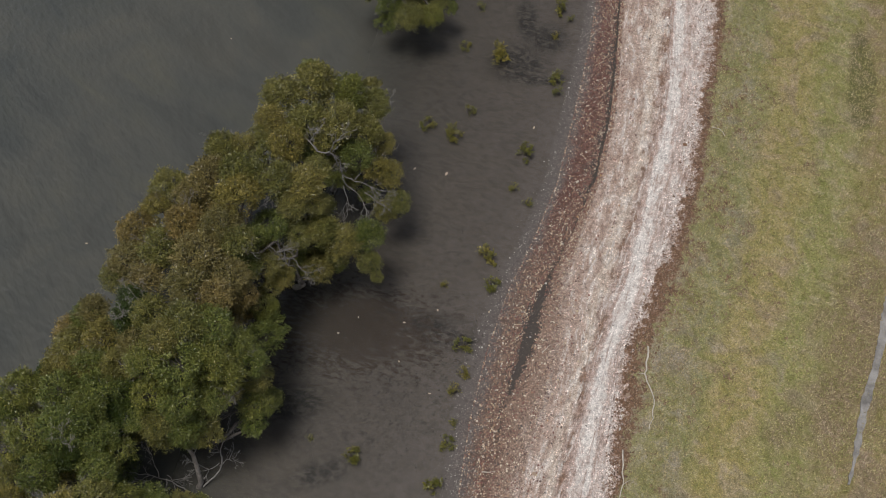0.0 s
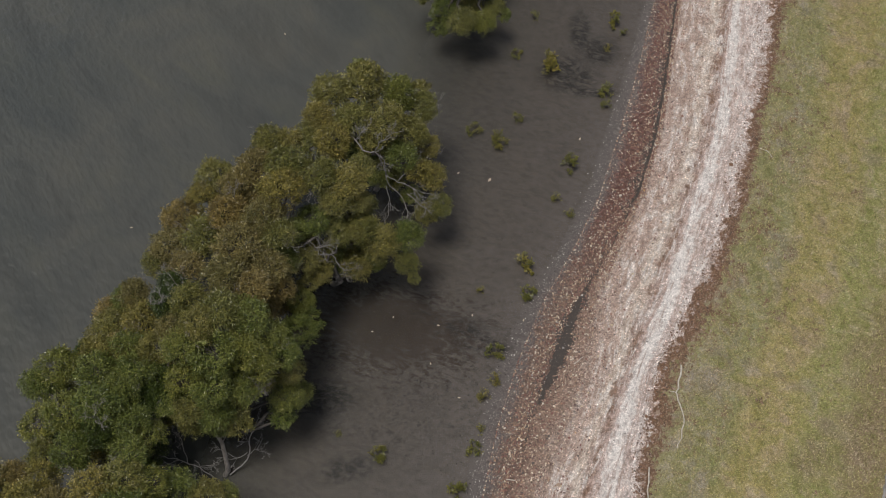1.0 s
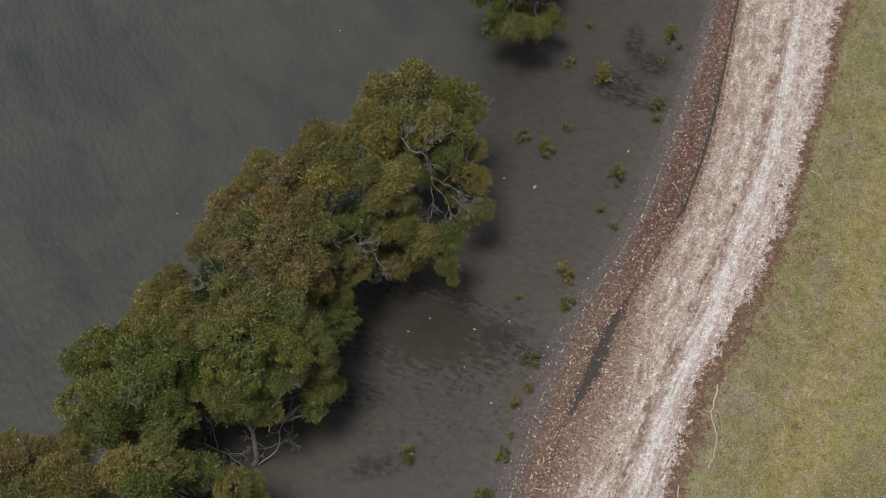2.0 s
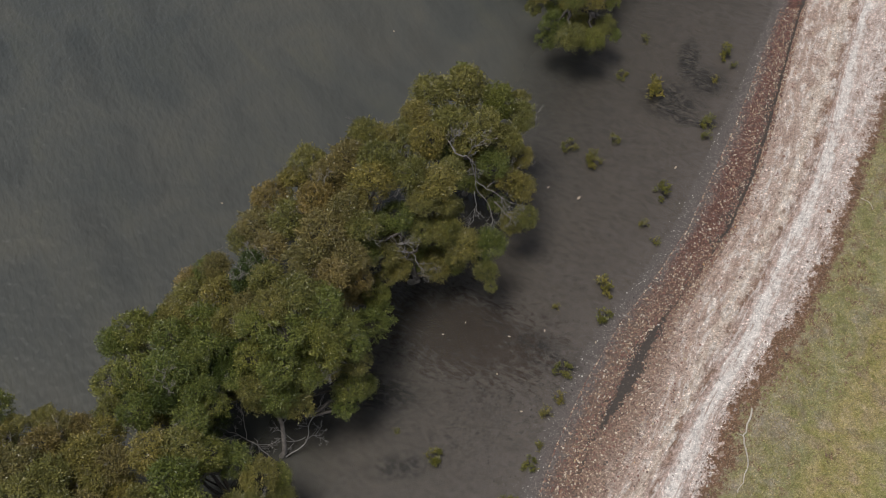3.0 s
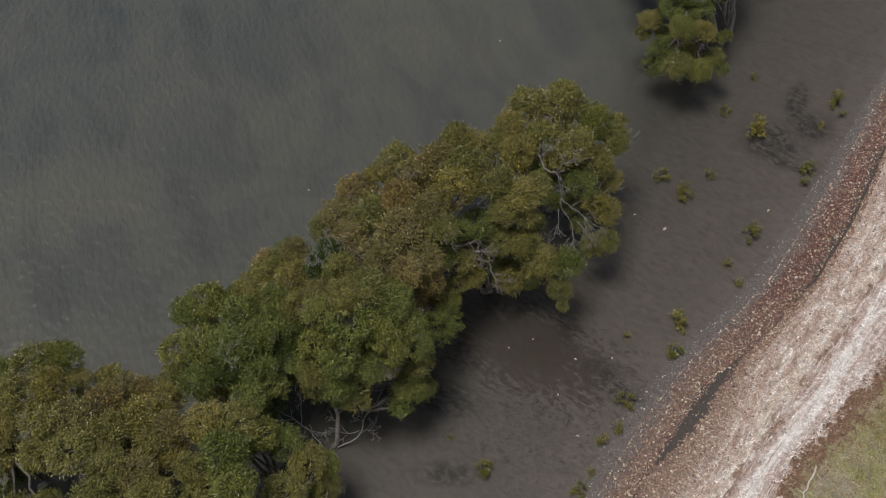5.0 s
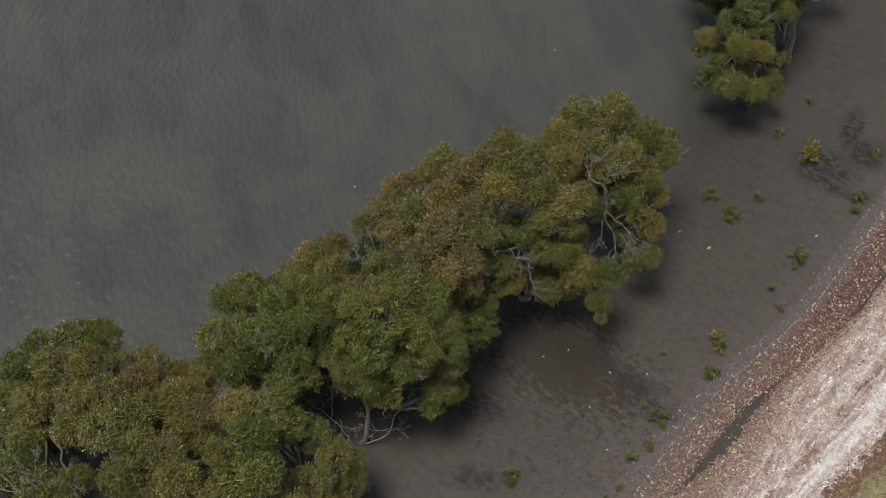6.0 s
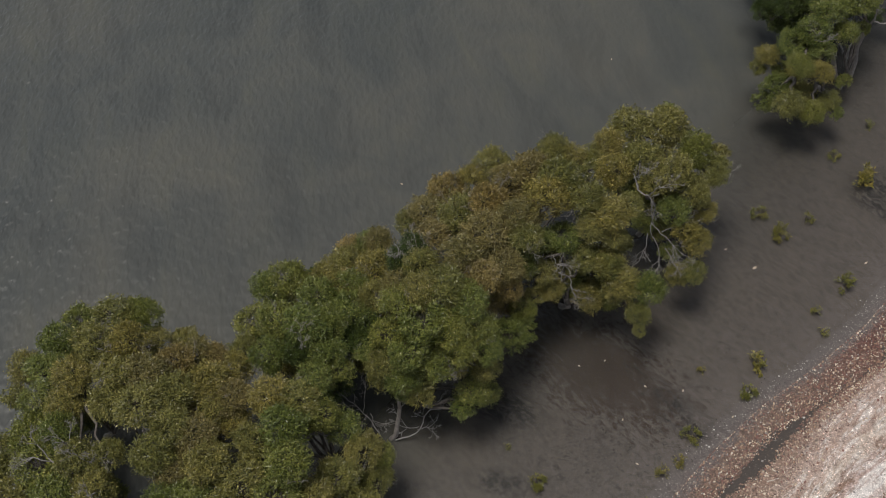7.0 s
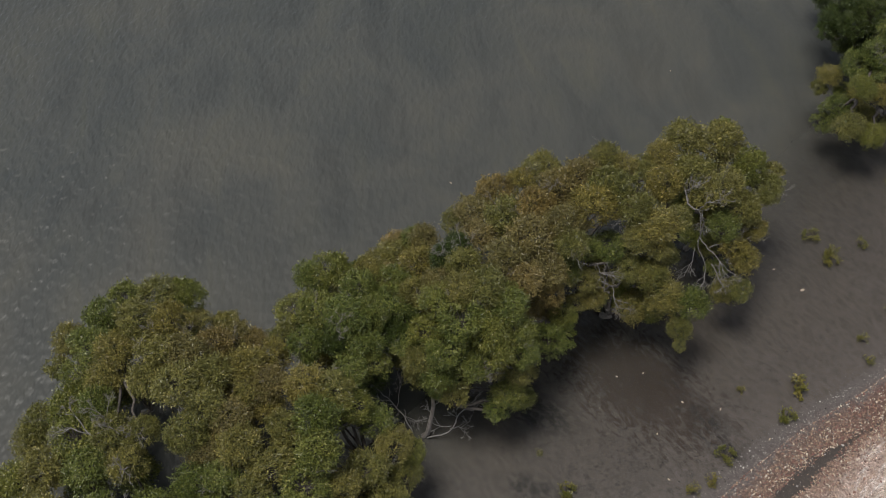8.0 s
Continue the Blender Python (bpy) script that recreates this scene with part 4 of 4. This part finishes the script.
mangrove(9, (-10.7, 2.8), [
        (-12.52, 2.5, 2.4, 0.67), (-11.53, 2.98, 2.8, 0.66), (-10.72, 3.62, 3, 0.66), (-13.09, 1.95, 2, 0.61), (-9.14, 4.12, 3, 0.59),
        (-8.62, 4.55, 3.2, 0.54), (-11.8, 1.48, 2.4, 0.78), (-10.53, 2.19, 2.8, 0.77), (-9.48, 2.99, 3, 0.7), (-8.15, 3.6, 3, 0.76),
        (-13.44, 1.29, 1.8, 0.68), (-7.25, 3.91, 3, 0.76),
    ], ["olive", "green"], "olive mangrove with tangled bare twigs at the end of the grove",
    dead=[((-11.6, 3.6, 3.0), (-0.4, -0.1, 0.6), 0.6), ((-10.6, 3.6, 3.0), (0.2, -0.2, 0.7), 0.6)])
mangrove(10, (-0.1, 27.6), [
        (-2.35, 25.66, 2, 0.51), (-2.49, 25.35, 1.7, 0.33), (-1.84, 25.94, 2.6, 0.54), (-1.33, 26.31, 3, 0.62), (-0.88, 26.11, 2.6, 0.5),
        (-1.28, 24.89, 2.8, 0.56), (-0.6, 25.37, 2.4, 0.49), (-1.69, 24.68, 1.8, 0.5), (-1.85, 24.34, 1.4, 0.4), (-1.08, 24.24, 1.8, 0.57),
        (-0.36, 24.45, 1.6, 0.46), (-0.05, 25.32, 1.5, 0.43), (0.24, 25.14, 1.3, 0.29), (-0.49, 27.24, 2.6, 0.47), (0.08, 26.92, 1, 0.3),
        (-1.23, 27.28, 3.2, 0.72), (-0.59, 28.21, 3.2, 0.72), (-0.1, 28.23, 2.2, 0.33),
    ], ["olive", "green"], "low yellow-green mangrove leaning out over the water", fork=1.0,
    dead=[((-1.2, 26.2, 2.6), (0.2, -0.2, 0.6), 0.45)])
mangrove(11, (0.1, 28.1), [
        (-3.21, 27.12, 2.3, 0.41), (-2.65, 27.3, 2, 0.45), (-3.24, 27.58, 2.6, 0.52), (-2.51, 27.25, 2.8, 0.55), (-2.91, 28.01, 3, 0.63),
        (-2.16, 27.66, 3.1, 0.62), (-3.74, 28.54, 2.5, 0.64), (-2.1, 28.5, 3.3, 0.7), (-3.02, 29.21, 3, 0.71), (-1.43, 28.53, 3.2, 0.66),
        (-1.1, 29.64, 3.2, 0.7), (-2.04, 29.93, 3.2, 0.75), (-0.26, 30.14, 2.8, 0.67), (0.06, 29.23, 2, 0.34), (0.42, 30.69, 2.3, 0.65),
        (-0.98, 31.24, 2.9, 0.76), (0.13, 32.03, 2.4, 0.7), (-4.19, 29.91, 2.4, 0.78), (-3.38, 30.78, 2.8, 0.81),
    ], ["dark"], "dark green mangrove with a slender pale trunk", fork=2.0,
    bare=[([[(0.05, 28.35, 0.0), (-0.18, 28.51, 0.4), (-0.25, 28.69, 0.9), (-0.06, 28.87, 1.5), (0.09, 28.88, 2.1), (0.07, 28.79, 2.7)],
           [(-0.18, 28.51, 0.4), (-0.48, 28.5, 0.9), (-0.83, 28.37, 1.4)],
           [(0.11, 28.83, 2.1), (0.41, 28.87, 2.1), (0.68, 29.07, 2.2)]], 0.06)])


# ---------- mangrove seedlings in the shallows ----------
def seedling_mesh(seed, leaves):
    rng = np.random.default_rng(seed)
    n = 9 + int(rng.integers(0, 5))
    cs, ds, bits = [], [], []
    for _ in range(n):
        w, t = rng.uniform(0, 6.28), rng.uniform(0.1, 0.95)
        p = np.array([math.cos(w) * t, math.sin(w) * t, rng.uniform(0.5, 1.5) * (1.2 - 0.6 * t)])
        cs.append(p)
        d = p + np.array([0, 0, 0.3])
        ds.append(d / np.linalg.norm(d))
        bits.append(tube([(0, 0, -0.4), tuple(p * 0.5 + rng.normal(0, 0.07, 3)), tuple(p)], [0.05, 0.035, 0.018], 4))
    v, f, tone = leaf_fan(rng, np.array(cs), np.array(ds), leaves, 0.30, 0.11, 0.12)
    sv, sf = join(bits)
    return (mesh_of("stems", sv, sf, [BARK], True), give_tone(mesh_of("leaves", v.tolist(), f.tolist(), [LEAF_YOUNG]), tone))


SEEDLINGS = [seedling_mesh(100 + i, 26) for i in range(4)] + [seedling_mesh(110 + i, 14) for i in range(3)]
rng = random.Random(5)
for x, y, r in [
    (2.67, 20.13, 0.28), (0.38, 20.91, 0.29), (-0.49, 21.32, 0.25), (0.87, 21.96, 0.2), (1.95, 24.31, 0.38), (3.77, 23.22, 0.26),
    (3.83, 22.66, 0.19), (0.81, 24.77, 0.21), (1.34, 16.34, 0.3), (1.44, 15.37, 0.25), (0.1, 15.39, 0.13), (0.54, 13.37, 0.25),
    (0.62, 12.58, 0.19), (0.37, 12.03, 0.19), (0.27, 11.04, 0.15), (0.13, 10.52, 0.21), (-0.25, 9.31, 0.23), (-2.37, 10.18, 0.24),
    (-3.53, 10.72, 0.12), (2.61, 18.3, 0.17), (2.25, 18.83, 0.17), (4.1, 26.48, 0.28), (4.46, 25.99, 0.16), (1.35, 26.62, 0.2),
    (3.89, 25.27, 0.15),
]:
    z = float(ground_z(x, y))
    s = r * 1.05
    stems, leaves = SEEDLINGS[rng.randrange(4) if r > 0.2 else 4 + rng.randrange(3)]
    bush = tagged(new("mangrove_seedling"), "small yellow-green mangrove seedling rooted in wet mud", "seedling", "seedlings in the shallows")
    bush.matrix_basis = Matrix.LocRotScale((x, y - 0.15, max(z, -0.12)), Euler((0, 0, rng.uniform(0, 6.28))), Vector((s, s, s * rng.uniform(0.8, 1.1))))
    place("stems", stems, bush)
    place("leaves", leaves, bush)


# ---------- driftwood, slab and floating leaves ----------
def stick(name, points, radius, label, side=()):
    rng = random.Random(len(name) + int(points[0][1] * 10))
    pts = []
    for a, b in zip(points, points[1:]):
        for k in range(4):
            t = k / 4
            pts.append((a[0] + (b[0] - a[0]) * t + rng.uniform(-0.025, 0.025), a[1] + (b[1] - a[1]) * t))
    pts.append(points[-1])
    full = [(x, y, float(ground_z(x, y)) + radius * 0.8) for x, y in pts]
    bits = [tube(full, [radius * (1.1 - 0.6 * i / len(full)) for i in range(len(full))], 6)]
    for i, dx, dy in side:
        x, y, z = full[i]
        bits.append(tube([(x, y, z), (x + dx * 0.5, y + dy * 0.6, z + 0.03), (x + dx, y + dy, z + 0.01)], [radius * 0.6, radius * 0.5, radius * 0.3], 5))
    v, f = join(bits)
    return tagged(place(name, mesh_of(name, v, f, [DRIFT], True)), label, "driftwood")


stick("driftwood_branch", [(5.71, 13.08), (5.58, 12.43), (5.51, 12.17), (5.67, 11.59), (5.61, 11.02), (5.45, 10.62)], 0.024, "long crooked bleached branch lying at the lawn's edge",
      [(7, -0.16, 0.02), (9, 0.07, -0.25)])
stick("driftwood_branch", [(4.70, 10.07), (4.65, 9.23), (4.50, 8.75)], 0.02, "thin bleached stick beside the gravel track", [(5, 0.2, 0.12)])
stick("driftwood_branch", [(8.55, 20.82), (8.77, 20.75), (8.89, 20.47)], 0.013, "thin curved twig on the grass edge")
stick("driftwood_branch", [(1.01, 9.54), (1.38, 9.54)], 0.016, "short pale stick among the gravel")
stick("driftwood_branch", [(2.76, 12.99), (3.01, 13.21)], 0.013, "short grey stick among the gravel")

CONCRETE, nt, bsdf = material("old_concrete")
pos = position(nt)
nt.links.new(mix_of(nt, 0.6, ramp(nt, noise_of(nt, pos, 2.5, 5, 0.65), [(0.35, (0.16, 0.150, 0.140)), (0.5, (0.26, 0.245, 0.23)), (0.65, (0.34, 0.325, 0.31))]),
                    ramp(nt, noise_of(nt, pos, 45, 3, 0.7), [grey(0.3, 0.6), grey(0.7, 1.25)]), 'MULTIPLY'), bsdf.inputs["Base Color"])
bsdf.inputs["Roughness"].default_value = 0.9
rngn = np.random.default_rng(8)
left, right = [], []
for i in range(120):
    t = i / 119
    y = 9.1 + t * 14
    x = 10.54 + 0.43 * (y - 9.51) + 0.03 * math.sin(y * 2.1)
    w = min(0.115, 0.03 + 0.05 * (y - 9.1)) + rngn.uniform(-0.03, 0.03)
    left.append((x - w, y, float(ground_z(x, y)) + 0.035))
    right.append((x + w + rngn.uniform(-0.02, 0.02), y, float(ground_z(x, y)) + 0.035))
n = len(left)
low = [(x, y, z - 0.15) for x, y, z in left + right]
verts = left + right + low
faces = []
for i in range(n - 1):
    faces += [(i, i + 1, n + i + 1, n + i), (2 * n + i, 2 * n + i + 1, i + 1, i), (n + i, n + i + 1, 3 * n + i + 1, 3 * n + i)]
faces += [(0, n, 3 * n, 2 * n), (n - 1, 3 * n - 1, 4 * n - 1, 2 * n - 1)]
tagged(place("concrete_path", mesh_of("concrete_path", verts, faces, [CONCRETE])), "narrow grey concrete strip sunk into the lawn", "path", kind="structure")

FLOAT_LEAF = speckle_material("floating_leaves", [(0.0, (0.55, 0.30, 0.12)), (0.5, (0.46, 0.37, 0.27)), (0.8, (0.40, 0.18, 0.07))], 0.5)
rng = random.Random(21)
for x, y, s in [(0.13, 19.28, 0.055), (2.94, 21.12, 0.045), (-0.86, 19.48, 0.035), (-1.08, 14.03, 0.03), (-2.39, 14.2, 0.025), (-0.13, 14.43, 0.03),
                (-1.2, 12.8, 0.025), (-2.94, 13.69, 0.025), (-0.34, 11.83, 0.03), (1.34, 14.36, 0.03), (-10.6, 16.7, 0.03), (-7.2, 25.0, 0.03)]:
    ring = [(math.cos(k * 0.7854) * s * (1.5 if k % 4 == 0 else 1), math.sin(k * 0.7854) * s * 0.7, 0.012 + 0.006 * math.sin(k * 2)) for k in range(8)]
    me = mesh_of("floating_leaf", ring + [(0, 0, 0.002)] + [(a, b, 0.0) for a, b, c in ring],
                 [(k, (k + 1) % 8, 8) for k in range(8)] + [(k, 9 + k, 9 + (k + 1) % 8, (k + 1) % 8) for k in range(8)], [FLOAT_LEAF])
    z = max(0.0, float(ground_z(x, y)))
    tagged(place("floating_leaf", me, None, pose(x, y, z, 0, 0, rng.uniform(0, 360))), "fallen pale orange leaf adrift on the water", "leaf", "fallen leaves")


# ---------- loose stuff: gravel, shell grit, wrack, root pegs, lawn ----------
ICO = bmesh.new()
bmesh.ops.create_icosphere(ICO, subdivisions=1, radius=1)
ICO_V = np.array([tuple(v.co) for v in ICO.verts])
ICO_F = np.array([[v.index for v in f.verts] for f in ICO.faces])
ICO.free()
OCT_V = np.array([(1, 0, 0), (-1, 0, 0), (0, 1, 0), (0, -1, 0), (0, 0, 1), (0, 0, -0.6)], float)
OCT_F = np.array([(0, 2, 4), (2, 1, 4), (1, 3, 4), (3, 0, 4), (2, 0, 5), (1, 2, 5), (3, 1, 5), (0, 3, 5)])


def scatter(seed, n, y0, y1, b0, b1, taper=None):
    """n places between two bands of the shore."""
    g = np.random.default_rng(seed)
    y = g.uniform(y0, y1, n)
    b = g.uniform(b0, b1, n) if taper is None else taper(g, n)
    names = list(LINES)
    edges = np.stack([line_x(k, y) for k in names])
    i = np.clip(np.floor(b).astype(int) - 1, 0, 6)
    a = edges[i, np.arange(n)]
    c = edges[i + 1, np.arange(n)]
    x = np.where(b < 1, edges[0] + (b - 1) * 12, a + (c - a) * (b - np.floor(b)))
    return x, y, g


def pebbles(name, x, y, size, g, V, Fc, mat, label, flat=0.6, sink=0.25, low=-9.0):
    n = len(x)
    w = g.uniform(0, 6.28, n)
    s = np.stack([size * g.uniform(0.7, 1.3, n), size * g.uniform(0.6, 1.1, n), size * flat * g.uniform(0.7, 1.2, n)], -1)
    v = V[None] * s[:, None, :] * g.uniform(0.75, 1.2, (n, len(V), 1))
    vx = v[..., 0] * np.cos(w)[:, None] - v[..., 1] * np.sin(w)[:, None] + x[:, None]
    vy = v[..., 0] * np.sin(w)[:, None] + v[..., 1] * np.cos(w)[:, None] + y[:, None]
    vz = v[..., 2] + (np.maximum(ground_z(x, y), low) + s[:, 2] * (1 - 2 * sink))[:, None]
    verts = np.stack([vx, vy, vz], -1).reshape(-1, 3)
    faces = (Fc[None] + (np.arange(n) * len(V))[:, None, None]).reshape(-1, 3)
    return tagged(place(name, mesh_of(name, verts.tolist(), faces.tolist(), [mat])), label, "gravel", kind="stuff")


x, y, g = scatter(31, 27000, 6.5, 29, 1.6, 4.3, lambda g, n: np.clip(g.normal(2.85, 0.72, n), 1.6, 4.6))
keep = np.abs(band_at(x, y) - 2.98) > (0.5 + 0.6 * g.random(len(x))) * np.interp(y, [11, 12, 13.5, 15, 15.8, 18, 19, 27], [0.02, 0.12, 0.27, 0.17, 0.03, 0.03, 0.10, 0.12])
x, y = x[keep], y[keep]
pebbles("gravel", x, y, np.minimum(0.007 + g.gamma(1.5, 0.0062, len(x)), 0.032), g, ICO_V, ICO_F, GRAVEL, "red, ochre and cream stones strewn along the shore")
x, y, g = scatter(32, 9000, 6.5, 29, 1, 3, lambda g, n: np.abs(g.normal(0.9, 0.75, n)) + 0.8 + 0.2 * g.random(n))
x, y = x[x > line_x('water', y) - 0.25], y[x > line_x('water', y) - 0.25]
pebbles("shell_grit", x, y, 0.005 + g.gamma(1.6, 0.0042, len(x)), g, OCT_V, OCT_F, SHELL, "pale shell grit and small grey stones at the waterline")
x, y, g = scatter(33, 3000, 6.5, 29, 4, 7.2)
pebbles("track_chips", x, y, 0.005 + g.gamma(1.5, 0.0045, len(x)), g, OCT_V, OCT_F, SHELL, "small stone chips lying on the pale track")
x, y, g = scatter(34, 8000, 6.5, 29, 7, 8, lambda g, n: np.clip(g.normal(7.3, 0.36, n), 6.5, 7.999))
pebbles("dry_wrack", x, y, 0.009 + g.gamma(1.6, 0.006, len(x)), g, OCT_V, OCT_F, WRACK, "brown dry leaf litter between track and grass", 0.5, 0.2)

g = np.random.default_rng(35)
spots = [((0.1, 13.3), 0.9, 0.7, 420), ((-1.5, 12.4), 1.8, 1.3, 620), ((-2.0, 14.4), 1.8, 0.6, 300), ((3.3, 24.6), 0.9, 1.4, 320), ((-3.0, 10.2), 1.6, 1.4, 320),
         ((-0.8, 10.4), 0.9, 1.3, 220), ((1.0, 15.8), 0.9, 1.1, 160), ((0.5, 21.0), 1.6, 2.6, 90), ((0.2, 24.6), 1.3, 0.8, 60)]
px, py = [], []
for c, rx, ry, n in spots:
    for _ in range(max(3, n // 22)):
        cx, cy, w, bend = g.normal(c[0], rx * 0.5), g.normal(c[1], ry * 0.5), g.uniform(-0.7, 0.7), g.normal(0, 0.5)
        k = int(g.integers(6, 24))
        t = np.sort(g.uniform(-0.9, 0.9, k))
        px.append(cx + t * math.cos(w) - bend * t * t * math.sin(w) + g.normal(0, 0.05, k))
        py.append(cy + t * math.sin(w) + bend * t * t * math.cos(w) + g.normal(0, 0.05, k))
px, py = np.concatenate(px), np.concatenate(py)
keep = px < line_x("water", py) + 0.4
px, py = px[keep], py[keep]
n = len(px)
pegs = pebbles("root_pegs", px, py, np.minimum(0.006 + g.gamma(1.2, 0.0055, n), 0.020), g, ICO_V, ICO_F, PEG, "dark mangrove breathing roots and weed scraps in mud", 0.8, 0.4, -0.004)
pegs["category"] = "roots"


def lawn(seed, n):
    g = np.random.default_rng(seed)
    y = g.uniform(6, 30, n)
    x = line_x("grass", y) - 0.15 + 11.5 * g.random(n) ** 1.05
    keep = g.random(n) < np.clip((x - line_x("grass", y) + 0.3) * 1.6, 0.25, 1)
    x, y = x[keep], y[keep]
    n = len(x)
    z = ground_z(x, y)
    w = g.uniform(0, 6.28, n)
    ln = g.uniform(0.035, 0.085, n)
    dx, dy = np.cos(w), np.sin(w)
    wd = g.uniform(0.010, 0.022, n)
    up = g.uniform(0.35, 1.0, n)
    a = np.stack([x - dy * wd, y + dx * wd, z - 0.005], -1)
    b = np.stack([x + dy * wd, y - dx * wd, z - 0.005], -1)
    c = np.stack([x + dx * ln, y + dy * ln, z + ln * up], -1)
    verts = np.stack([a, b, c], 1).reshape(-1, 3)
    faces = np.arange(n * 3).reshape(n, 3)
    return tagged(place("lawn_grass", mesh_of("lawn_grass", verts.tolist(), faces.tolist(), [BLADE])), "short worn yellow-green lawn grass", "grass", kind="stuff")


lawn(41, 150000)

# single stones that lie loose along the drain and the track
STONES = []
for k in range(6):
    g = np.random.default_rng(60 + k)
    v = ICO_V * g.uniform(0.72, 1.2, (len(ICO_V), 1)) * np.array([1.15, 0.85, 0.6])
    STONES.append(mesh_of("stone", v.tolist(), ICO_F.tolist(), [STONE]))
x, y, g = scatter(36, 280, 8, 27, 1.8, 4.6)
for i in range(len(x)):
    s = 0.017 + float(g.gamma(1.6, 0.0065))
    place("stone", STONES[i % 6], ground, Matrix.LocRotScale((x[i], y[i], float(ground_z(x[i], y[i])) + s * 0.3),
          Euler((g.uniform(-0.3, 0.3), g.uniform(-0.3, 0.3), g.uniform(0, 6.28))), Vector((s, s, s))))
